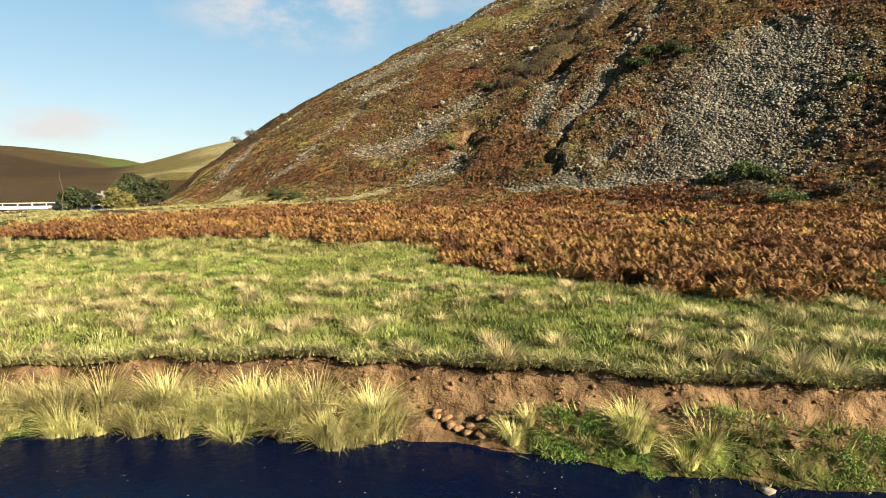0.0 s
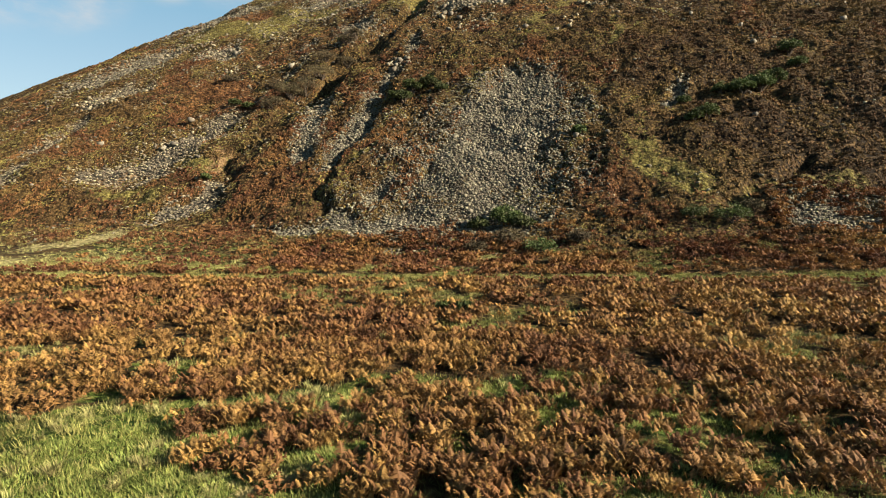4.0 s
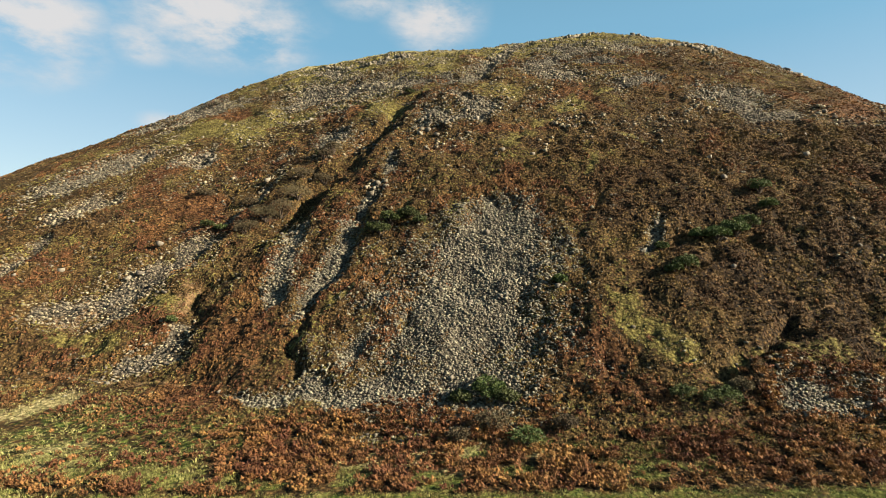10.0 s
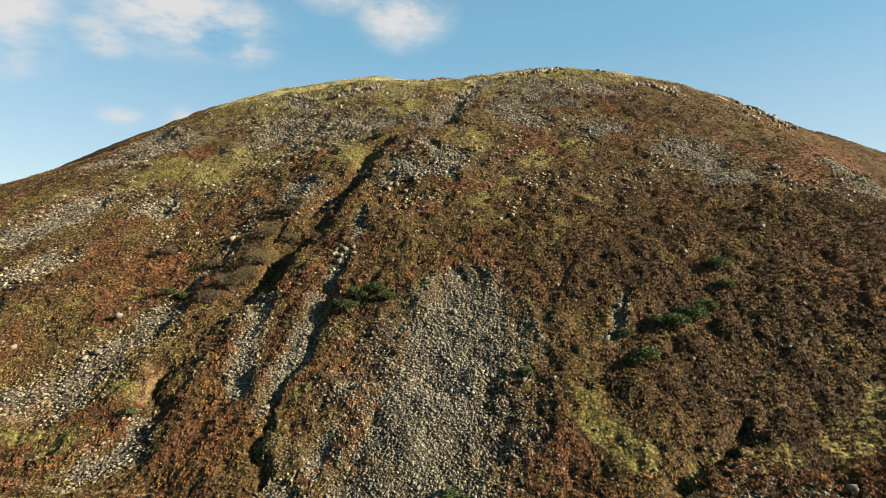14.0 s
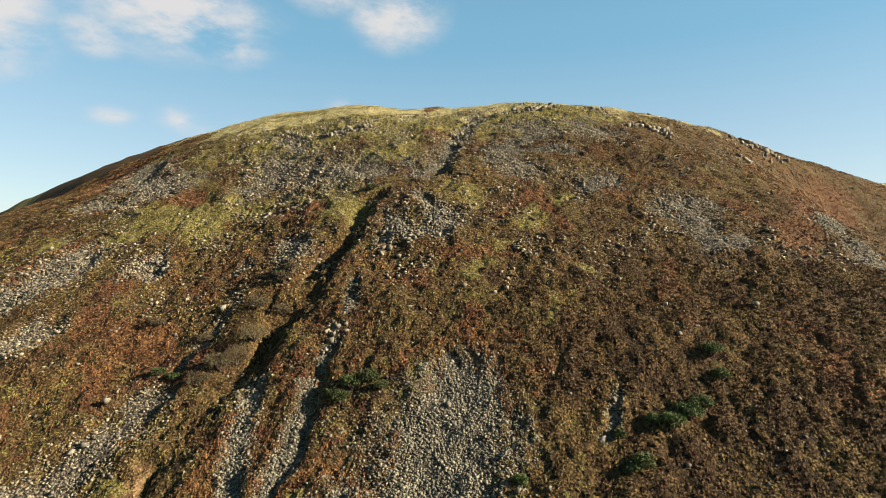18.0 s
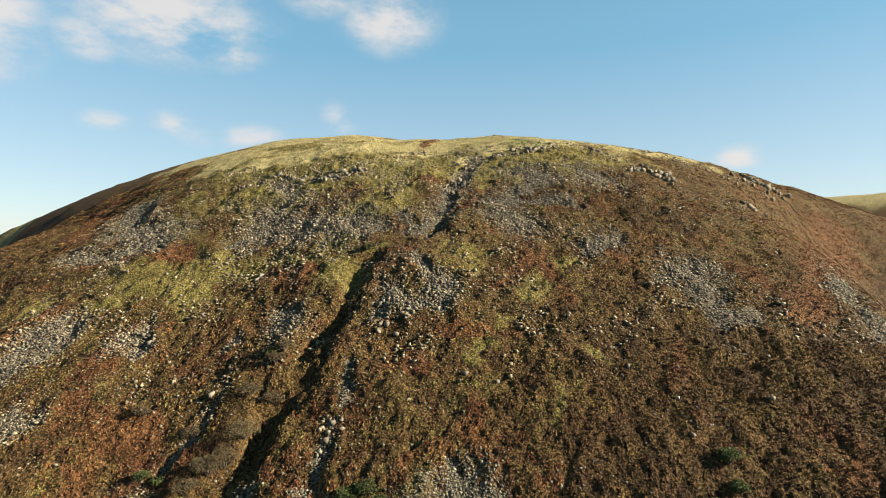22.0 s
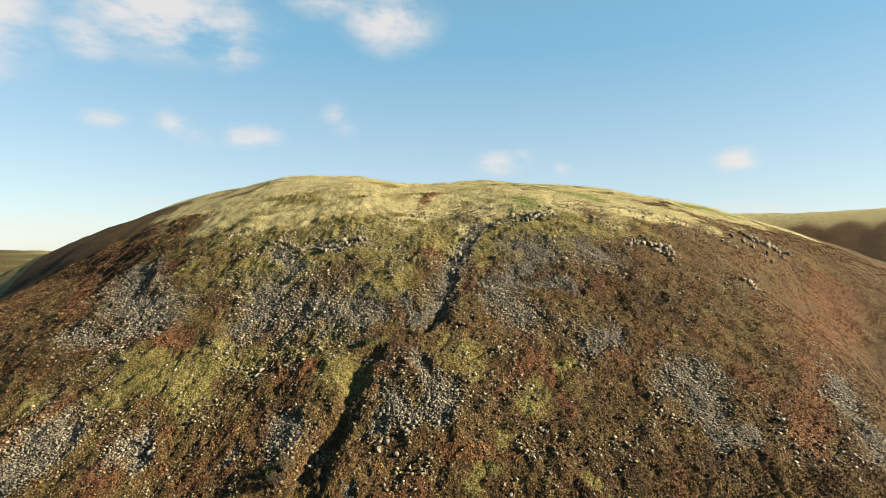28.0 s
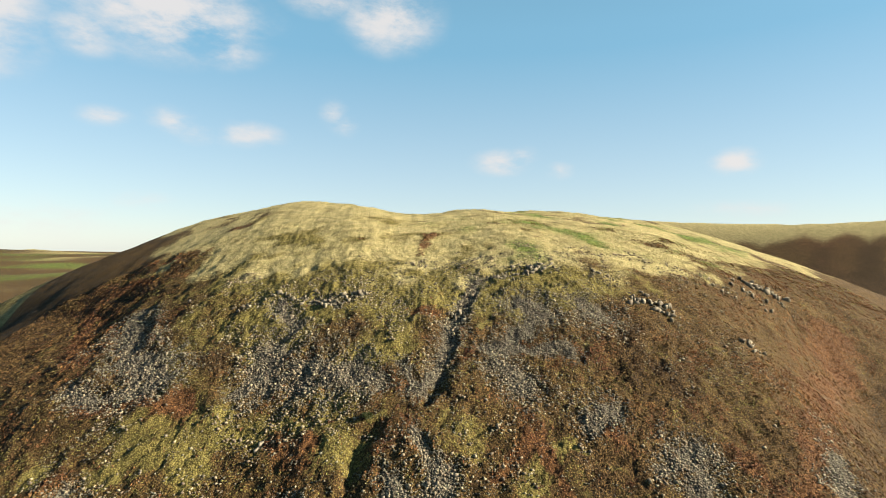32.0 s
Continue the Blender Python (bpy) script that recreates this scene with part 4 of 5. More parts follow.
# -- stones and scree --
ROCKS = [block_shape(s, 0.62) for s in range(9)]


def spots(count, x0, x1, y0, y1):
    return rng.uniform(x0, x1, count), rng.uniform(y0, y1, count)


def scree_field(name, label, count, x0, x1, y0, y1, small, large, named=0, limit=0.05, mat="stone"):
    x, y = spots(count, x0, x1, y0, y1)
    m = patch(SCREE, x, y) + 0.6 * fbm(x, y, 4, 4, 61)
    keep = m + 0.25 * rng.normal(size=len(x)) > limit
    x, y, m = x[keep], y[keep], m[keep]
    size = small * (large / small) ** (rng.random(len(x)) ** 2.1)
    z = surface(x, y) + size * 0.12
    low = np.argsort(y - 0.02 * size * 40)[: named * 3]
    own = np.sort(rng.permutation(low)[:named]) if named else np.array([], int)
    thing = tagged(new(name), label, "scree")
    cx, cy = float(x.mean()), float(y.mean())
    thing.location = (cx, cy, float(surface(cx, cy)[0]))
    shared = [mesh_data("stone", v, f, "boulder") for v, f in ROCKS]
    for i in own:
        s = float(size[i]) * 1.25
        part("stone", shared[i % len(shared)], thing, m=pose(float(x[i]) - cx, float(y[i]) - cy, float(z[i]) - thing.location[2], 20 * math.sin(i), 17 * math.cos(i * 3), i * 37) @ Matrix.Diagonal((s, s, s, 1)))
    rest = np.setdiff1d(np.arange(len(x)), own)
    ob = strewn("rubble", ROCKS, x[rest], y[rest], z[rest], size[rest], mat, tumble=True)
    ob.parent = thing
    ob.matrix_parent_inverse = Matrix.Translation(thing.location).inverted()
    ob["kind"] = "stuff"
    return thing


scree_field("scree_slope", "fan of loose grey scree on the lower hillside", 150000, -30, 54, 62, 108, 0.12, 0.5, 280)
scree_field("scree_slope", "weathered tan and grey scree beside the gullies", 90000, -150, -24, 80, 176, 0.17, 0.62, 40, mat="tan_stone")
scree_field("scree_slope", "narrow stone chutes below the gully", 12000, -30, 18, 84, 160, 0.25, 0.8, 30)
scree_field("scree_slope", "dark block scree under the brow of the hill", 170000, -135, 132, 140, 262, 0.2, 0.85, 40, limit=-0.12, mat="brow_stone")
scree_field("scree_slope", "smooth grey scree on the far flank", 16000, 60, 150, 105, 190, 0.28, 0.7, 0)

# single stones over the whole face
x, y = spots(44000, -130, 150, 70, 250)
keep = (fbm(x, y, 14, 3, 62) + 0.5 * fbm(x, y, 3, 3, 63) + 0.0016 * (y - 160) - 0.002 * np.abs(x) > 0.0) & (rng.random(len(x)) < 0.75)
x, y = x[keep], y[keep]
size = 0.2 * 4.0 ** (rng.random(len(x)) ** 2) * (0.8 + 0.003 * (y - 70))
tagged(strewn("scattered_stones", ROCKS, x, y, surface(x, y) + 0.1 * size, size, "stone", tumble=True), "pale stones scattered among heather on the hillside", "stones", kind="stuff")

x, y = spots(48000, -130, 130, 120, 262)
keep = fbm(x, y, 10, 4, 65) + 0.25 * patch(SCREE, x, y) - 0.0015 * np.abs(x) + 0.06 * rng.normal(size=len(x)) > -0.06
x, y = x[keep], y[keep]
size = 0.28 * 4.0 ** (rng.random(len(x)) ** 2.2)
tagged(strewn("block_litter", ROCKS, x, y, surface(x, y) + 0.15 * size, size, "tan_stone", tumble=True), "pale blocks littered over the upper slope", "stones", kind="stuff")

BOULDERS = [mesh_data("boulder", *(block_shape(50 + s, 0.85) if s % 2 else rock_shape(50 + s, 11, 0.8)), "boulder") for s in range(6)]


def boulder(x, y, size, turn, label, kind=0):
    z = float(surface(x, y)[0])
    ob = new("boulder", BOULDERS[kind % 6])
    ob.matrix_basis = pose(x, y, z + size * 0.22, 12 * math.sin(turn), 14 * math.cos(turn * 2), turn) @ Matrix.Diagonal((size, size * 0.9, size, 1))
    return tagged(ob, label, "boulder", "boulders on the hillside")


for x, y, size in [(-52.6, 111.8, 2.3), (-52.2, 104.2, 1.9), (-53.8, 103.2, 2.0), (-37.3, 171, 2.2), (-38.2, 169.2, 1.9), (14, 122.2, 2.0), (12.6, 120.6, 1.5), (70, 109.4, 1.9), (31.3, 88.9, 1.8), (9.9, 141, 2.0), (2.9, 142, 1.9), (-1.9, 138.6, 1.8), (-2.8, 146.4, 1.6), (8.5, 98.2, 1.5), (51.6, 66.8, 1.8), (41.8, 83.5, 1.3), (1.8, 73.4, 1.2),
                   (-26.7, 74.9, 1.0), (35.1, 94, 1.3), (-11.8, 117.5, 2.2), (-12.4, 116, 1.5), (52.1, 105.3, 1.7), (46.8, 119.7, 1.4), (-68.2, 107.4, 1.5), (-52.5, 131.5, 1.3), (17, 83.5, 1.0), (21.2, 82.7, 1.2), (0.2, 135.6, 1.7), (-59.4, 151.8, 2.2), (-62, 154.4, 2.0), (-38.2, 131.4, 1.7), (6.3, 62.9, 0.9), (5.3, 71.5, 1.0), (126.5, 195.4, 2.2), (81.2, 222.5, 1.9), (-85, 249, 1.9)]:
    boulder(x, y, size * 0.8, x * 13, "large pale lichened boulder resting on the slope", int(x * 7))
for k in range(110):
    x, y = rng.uniform(-110, 120), rng.uniform(84, 240)
    boulder(float(x), float(y), float(0.45 + 0.6 * rng.random()), k * 41.0, "grey boulder half sunk in heather", k)

CRAGS = [mesh_data("block", *block_shape(80 + s, 1.0), "crag") for s in range(6)]


def outcrop(x, y, length, count, high, turn=0.0):
    """A crag of jointed blocks along a line."""
    z = float(surface(x, y)[0])
    thing = tagged(new("rock_outcrop"), "grey broken crag of jointed blocks on the brow", "rock outcrop", "crags under the brow")
    thing.location = (x, y, z)
    c, s = math.cos(radians(turn)), math.sin(radians(turn))
    count = int(count * 3.0)
    for k in range(count):
        u = (k + 0.5) / count - 0.5 + 0.05 * rng.normal()
        v = 0.2 * rng.normal()
        px, py = length * (u * c - v * s), length * (u * s + v * c) * 0.9
        h = high * (0.16 + 0.62 * rng.random() ** 1.6)
        gz1 = float(surface(x + px, y + py)[0]) - z
        part("block", CRAGS[k % 6], thing, m=pose(px, py, gz1 + 0.12 * h, 14 * rng.normal(), -18 + 10 * rng.normal(), turn + rng.choice((0, 90, 180, 270)) + 14 * rng.normal()) @ Matrix.Diagonal((h * 1.15, h * 0.8, h * 1.1, 1)))


for row in [(56, 228, 19, 15, 3.4), (43, 226, 7, 6, 2.8), (-13.8, 226, 6, 7, 3.4), (-22, 224, 10, 8, 2.8), (-32.5, 230, 8, 6, 2.2), (94, 207, 15, 11, 3.4, -25), (99, 203, 9, 7, 2.8, -40), (176, 253, 24, 14, 4.0, -25), (160, 244, 18, 10, 3.2, -25), (144, 236, 14, 8, 2.6, -20),
            (-46, 233, 14, 9, 2.6), (-40, 223, 12, 8, 2.2), (-59, 233, 9, 6, 2.2), (126, 196, 10, 6, 2.4, -40), (28, 218, 6, 5, 2.2), (-12, 117, 5, 5, 1.6), (82, 223, 10, 6, 2.4, -10), (0, 140, 9, 7, 1.8), (-2, 147, 6, 5, 1.8), (12, 147, 7, 6, 1.8), (22, 205, 10, 8, 2.4, 60)]:
    outcrop(*row)

# -- plants of the hillside --
TUFTS = [bush_clump(20 + s, 9, 0.6, 0.66) for s in range(12)]
FAR_TUFTS = [bush_clump(40 + s, 6, 0.6, 0.7) for s in range(12)]
GRASS_TUFTS = [blades(100 + s, 8, 0.55, 0.35, 0.8, 0.05, segments=1) for s in range(6)]
FAR_GRASS = [blades(110 + s, 5, 0.55, 0.4, 0.8, 0.08, segments=1) for s in range(6)]
lots = [(np.full(n, k), rng.uniform(x0, x1, n), rng.uniform(y0, y1, n)) for k, (n, x0, x1, y0, y1) in enumerate(((142000, -135, 112, 58, 122), (82000, -125, 192, 122, 190), (92000, -190, 275, 190, 330)))]
zone, x, y = (np.concatenate(q) for q in zip(*lots))
seen = (y > curve(FOOT, x) - 6) & ((zone == 0) | (rng.random(len(x)) > 0.45 * ease(on_grid(COVER["cover_green"], x, y), 0, 0.4))) & (np.where(x > 6, x - 6, 0.62 * (6 - x)) < 75 + 1.0 * (y - 50)) & (rng.random(len(x)) < 0.8 + 0.9 * fbm(x, y, 2.2, 4, 64))
zone, x, y = zone[seen], x[seen], y[seen]
jit = 0.55 * fbm(x, y, 2.4, 4, 66) + rng.normal(0, 0.05, len(x))
stone, rust, green, pale, dark = (on_grid(COVER["cover_" + k], x, y) + jit for k in ("scree", "rust", "green", "pale", "dark"))
kind = np.where(stone > 0.3, 0, np.where(pale > 0.45, 4, np.where(rust > 0.25, 2, np.where(green > 0.25, 3, 1))))
kind = np.where((kind == 1) & (dark < 0.2) & (fbm(x, y, 3.4, 3, 67) + 0.03 * rng.normal(size=len(x)) > 0.06 - 0.2 * ease(45 - x, 0, 50) - 0.22 * ease(y, 130, 170)), np.where(fbm(x, y, 9, 3, 79) + 0.03 * rng.normal(size=len(x)) > 0.07, 2, 3), kind)
kind = np.where((dark > 0.3) & (kind > 1) & (kind < 4) & (rng.random(len(x)) < 0.7), 1, kind)
z = surface(x, y) - 0.06
sx, sy = (surface(x + 0.6, y) - surface(x - 0.6, y)) / 1.2, (surface(x, y + 0.6) - surface(x, y - 0.6)) / 1.2
for code, name, mat, low, high, label in ((1, "heather", "heather", 0.5, 1.05, "dark brown heather covering the hillside"), (2, "hill_bracken", "rust", 0.5, 1.0, "rust-red dead bracken and bilberry on the slope"),
                                          (3, "hill_grass", "moor_grass", 0.35, 0.7, "olive moor grass in patches on the slope"), (4, "plateau_grass", "pale_grass", 0.35, 0.8, "pale sunlit grass on the hilltop")):
    for far in (False, True):
        i = np.where((kind == code) & ((zone > 0) == far))[0]
        if len(i) < 50:
            continue
        shapes = (FAR_TUFTS if far else TUFTS) if code < 3 else (FAR_TUFTS[:7] + FAR_GRASS if far else TUFTS[:7] + GRASS_TUFTS[:5]) if code == 3 else FAR_GRASS
        size = (low + (high - low) * rng.random(len(i)) ** 2.2) * (0.62 + 0.0032 * y[i])
        # tone drops on dark cover, so its painted shade reaches the tufts
        tagged(strewn(name, shapes, x[i], y[i], z[i], size, mat, slope=(sx[i] * 0.8, sy[i] * 0.8), tone=np.clip(0.5 + 0.9 * fbm(x[i], y[i], 4, 4, 68) + rng.normal(0, 0.1, len(i)) - 0.25 * ease(dark[i], 0, 0.5), 0, 1)), label, "moorland", kind="stuff")

# thin pale grass among the heather
n = 22000
x, y = rng.uniform(-150, 170, n), 66 + 190 * rng.random(n) ** 1.3
ok = (np.abs(x - 6) < 42 + 0.9 * (y - 50)) & (fbm(x, y, 8, 4, 69) > -0.02) & (y > curve(FOOT, x) - 4)
x, y = x[ok], y[ok]
tagged(strewn("bent_grass", GRASS_TUFTS, x, y, surface(x, y) - 0.03, rng.uniform(0.35, 0.9, len(x)), "pale_grass"), "thin dry bent grass among the heather", "grass", kind="stuff")

# -- gorse and thorn --


def leaf_cloud(seed, count, lobes, leaf):
    """Small leaves set about a few lobes (x, y, z, radius): an uneven crown with gaps."""
    r = np.random.default_rng(seed)
    which = r.integers(0, len(lobes), count)
    L = np.array(lobes, float)[which]
    d = r.normal(size=(count, 3))
    d /= np.linalg.norm(d, axis=1, keepdims=True)
    d[:, 2] = np.where(d[:, 2] < -0.35, -d[:, 2], d[:, 2])
    p = L[:, :3] + d * L[:, 3:] * (0.55 + 0.5 * r.random((count, 1)) ** 0.7)
    a, b = r.normal(size=(count, 3)), r.normal(size=(count, 3))
    a, b = a / np.linalg.norm(a, axis=1, keepdims=True), b / np.linalg.norm(b, axis=1, keepdims=True)
    s = leaf * r.uniform(0.6, 1.3, (count, 1))
    co = np.stack([p - a * s, p + a * s, p + b * s * 1.5], 1).reshape(-1, 3)
    return co, np.arange(count * 3).reshape(-1, 3)


def limbs(seed, tips, radius, foot=(0, 0, -0.3)):
    """Tapered crooked limbs from the foot to each tip, in one mesh."""
    r = np.random.default_rng(seed)
    vs, fs = [], []
    for tip in tips:
        k, foot_v, tip_v = len(vs), np.array(foot, float), np.array(tip, float)
        ln = np.linalg.norm(tip_v - foot_v)
        for j in range(5):
            u = j / 4
            c = foot_v + (tip_v - foot_v) * u + r.normal(0, 0.05, 3) * ln * math.sin(math.pi * u) + np.array([0, 0, 0.08 * ln * math.sin(math.pi * u)])
            w = radius * (1 - 0.85 * u)
            for q in range(5):
                vs.append(c + w * np.array([math.cos(q * 1.2566), math.sin(q * 1.2566), 0.2 * math.sin(q)]))
        for j in range(4):
            for q in range(5):
                a, b = k + 5 * j + q, k + 5 * j + (q + 1) % 5
                fs += [(a, b, b + 5), (a, b + 5, a + 5)]
    return np.array(vs), np.array(fs)


def shrub(name, x, y, width, high, leaves, leaf_mat, label, category, seed, leaf=0.12, wood="bark"):
    r = np.random.default_rng(seed)
    z = float(surface(x, y)[0])
    thing = tagged(new(name), label, category, category + " on the hillside")
    thing.location = (x, y, z)
    lobes = [(0, 0, high * 0.5, width * 0.34)] + [(width * 0.33 * math.cos(a), width * 0.3 * math.sin(a), high * r.uniform(0.3, 0.62), width * r.uniform(0.16, 0.27)) for a in np.linspace(0, 6.28, 8)[:-1] + r.uniform(-0.3, 0.3, 7)]
    part("woody_stem", mesh_data("woody_stem", *limbs(seed, [(l[0], l[1], l[2]) for l in lobes], 0.07 * high), wood), thing)
    part("foliage", mesh_data("foliage", *leaf_cloud(seed + 1, leaves, lobes, leaf), leaf_mat), thing)
    return thing


for k, (x, y, w, h) in enumerate([(-9.6, 101.9, 3.4, 2.4), (-11, 103, 2.6, 1.8), (-7.8, 104, 4.2, 2.4), (-4.9, 104.4, 4.0, 1.9), (-2.8, 102.8, 2.4, 1.4), (46, 90.4, 4.2, 2.8), (48.4, 91.3, 3.6, 2.4), (42.5, 89, 3.8, 2.4), (39.8, 89.8, 2.6, 1.8), (35.3, 84, 3.2, 2.2), (33.4, 83.5, 2.4, 1.6), (55.8, 100.6, 3.4, 3.0), (54.9, 96.6, 3.0, 2.0), (33.9, 88.8, 2.0, 1.4),
                                  (17.7, 85, 2.2, 1.8), (6.1, 70.5, 4.2, 2.2), (7.9, 69.2, 3.0, 1.6), (2.8, 69.9, 2.6, 1.6), (-42.7, 115.9, 2.6, 1.4), (-45.7, 116.8, 2.8, 1.5), (-27.5, 138.4, 3.0, 2.2), (-7.7, 168.6, 3.0, 1.6), (-40, 90.5, 1.8, 1.2), (0.7, 39.1, 1.1, 0.9), (-0.6, 39.6, 0.8, 0.7), (-68, 75, 3.4, 1.8), (-62, 73, 2.4, 1.4)]):
    shrub("gorse_bush", x, y, w, h, int(1500 * (w / 4) ** 1.5 + 400), "gorse", "dense dark green gorse bush on the slope", "gorse bush", 300 + 7 * k, leaf=0.14)
for k, (x, y, w, h) in enumerate([(-31, 116.5, 5.6, 3.0), (-28.6, 120, 5.4, 3.0), (-33.6, 115.2, 4.6, 2.6), (-36.8, 113.1, 4.0, 2.0), (-24.8, 138.5, 3.4, 2.8), (-26.1, 135.5, 3.4, 2.4), (-29.8, 129.4, 4.4, 1.6), (-24.6, 127.8, 3.4, 2.0), (-39.8, 124.8, 3.6, 1.3), (-52, 131, 3.0, 1.3), (-143, 138, 4.0, 3.4), (-133, 134.5, 4.0, 3.0), (-131, 148, 2.4, 2.2)]):
    shrub("thorn_bush", x, y, w * 1.2, h * 1.15, 2800, "thorn", "bare grey-brown thorn scrub in the gully", "thorn bush", 600 + 7 * k, leaf=0.09)
for k, (x, y, w, h) in enumerate([(6, 65, 3.6, 1.5), (9, 62.4, 3.4, 1.4), (2.2, 63.5, 2.6, 1.2), (30, 64.5, 4.2, 1.8), (13.5, 64, 2.8, 1.2), (26.5, 66, 3.0, 1.2), (33, 66, 2.6, 1.4)]):
    shrub("juniper_scrub", x, y, w, h, 1300, "gorse" if k % 2 else "thorn", "low dark scrub at the foot of the hill", "scrub", 800 + 7 * k, leaf=0.1)

# -- the meadow, the bank and its plants --
FERNS = [mesh_data("bracken_clump", *bracken_mound(200 + s, 12, 5, 6, 0.26), "bracken") for s in range(6)]
x, y = spots(27000, -52, 62, 10, 70)
ok = (rng.random(len(x)) < bracken_here(x, y) * np.clip(0.85 + 1.9 * fbm(x, y, 1.7, 2, 95), 0, 1)) & (np.abs(x + 4) < 20 + 1.15 * (y - 12) + np.where(x < -4, 22, 0)) & (y - bank(x) > 2)
x, y = x[ok], y[ok]
near = np.where((y < 27) & (np.abs(x) < 14))[0][:290]
for i in near:
    ob = new("bracken_clump", FERNS[i % 6])
    s = float(rng.uniform(0.75, 1.2))
    ob.matrix_basis = pose(float(x[i]), float(y[i]), float(ground(x[i:i + 1], y[i:i + 1])[0]) - 0.03, 0, 0, float(rng.uniform(0, 360))) @ Matrix.Diagonal((s, s, s, 1))
    tagged(ob, "autumn-brown bracken clump with arching fronds", "bracken", "bracken in the meadow")
i = np.setdiff1d(np.arange(len(x)), near)
fine, coarse, foot = i[y[i] < 34], i[(y[i] >= 34) & (y[i] < 53)], i[y[i] >= 53]
FERN_FAR = [bracken_mound(240 + s, 7, 3, 1) for s in range(6)]
for rows, shapes, mat, label in ((fine, [bracken_mound(220 + s, 8, 3, 3) for s in range(6)], "bracken_far", "rust and gold bracken covering the flat meadow"), (coarse, FERN_FAR, "bracken_far", "rust and gold bracken covering the flat meadow"), (foot, FERN_FAR, "russet", "red-brown bracken and scrub at the foot of the hill")):
    tagged(strewn("bracken", shapes, x[rows], y[rows], surface(x[rows], y[rows]) - 0.03, rng.uniform(0.7, 1.2, len(rows)), mat, tone=np.clip(0.5 + 0.8 * fbm(x[rows], y[rows], 5, 3, 53) + rng.normal(0, 0.22, len(rows)), 0, 1)), label, "bracken", kind="stuff")

SWARD = [blades(260 + s, 13, 0.17, 0.30, 0.9, 0.011, segments=1) for s in range(8)]
x, y = spots(125000, -32, 34, 4, 34)
d = y - bank(x)
ok = (d > 0.05) & (d < 16) & (rng.random(len(x)) > 0.85 * bracken_here(x, y)) & (rng.random(len(x)) < 0.85 + 1.1 * fbm(x, y, 0.9, 3, 87)) & (np.abs(x + 3) < 9 + 1.25 * y)
x, y = x[ok], y[ok]
tagged(strewn("meadow_grass", SWARD, x, y, surface(x, y) - 0.02, rng.uniform(0.7, 1.5, len(x)), "grass", tone=np.clip(0.45 + 0.9 * fbm(x, y, 3, 3, 54) + rng.normal(0, 0.2, len(x)), 0, 1)), "short green meadow grass above the bank", "grass", kind="stuff")
x, y = spots(36000, -46, 50, 18, 62)
ok = (rng.random(len(x)) > bracken_here(x, y) * 1.5) & (np.abs(x + 4) < 20 + 1.15 * (y - 12))
x, y = x[ok], y[ok]
tagged(strewn("meadow_grass", SWARD, x, y, surface(x, y) - 0.02, rng.uniform(1.0, 2.2, len(x)), "gap_grass", tone=np.clip(0.4 + 0.9 * fbm(x, y, 3, 3, 54) + rng.normal(0, 0.2, len(x)), 0, 1)), "yellow-green grass in the gaps of the bracken", "grass", kind="stuff")
x, y = spots(15000, -50, 50, 24, 70)
ok = rng.random(len(x)) > bracken_here(x, y) * 1.3
x, y = x[ok], y[ok]
tagged(strewn("meadow_grass", GRASS_TUFTS, x, y, surface(x, y) - 0.02, rng.uniform(0.2, 0.55, len(x)), "dry_grass"), "dry grass between the bracken and along the track", "grass", kind="stuff")

x, y = spots(13000, -130, -14, 12, 100)
ok = (y < curve(FOOT, x) + 2) & (y - bank(x) > 4) & (fbm(x, y, 6, 3, 59) > -0.15) & ((x < -38) | (y > 53))
x, y = x[ok], y[ok]
tagged(strewn("rough_pasture", GRASS_TUFTS, x, y, surface(x, y) - 0.03, rng.uniform(0.4, 1.0, len(x)), "dry_grass"), "pale rough pasture beyond the bracken", "grass", kind="stuff")
TUSSOCKS = [mesh_data("tussock", *blades(300 + s, 210, 0.46, 0.2, 1.15, 0.006, segments=3), "tussock") for s in range(5)]
RUSHES = [mesh_data("rush_tuft", *blades(320 + s, 260, 0.9, 0.3, 1.0, 0.007, bend=0.9, segments=3), "rush") for s in range(5)]
HERBS = [leaf_cloud(340 + s, 420, [(0, 0, 0.06, 0.36)], 0.026) for s in range(4)]


def plant(name, meshes, x, y, size, k, label, category, group, lift=-0.03):
    ob = new(name, meshes[k % len(meshes)])
    ob.matrix_basis = pose(float(x), float(y), float(surface(x, y)[0]) + lift, 0, 0, k * 47.0) @ Matrix.Diagonal((size, size, size, 1))
    return tagged(ob, label, category, group)


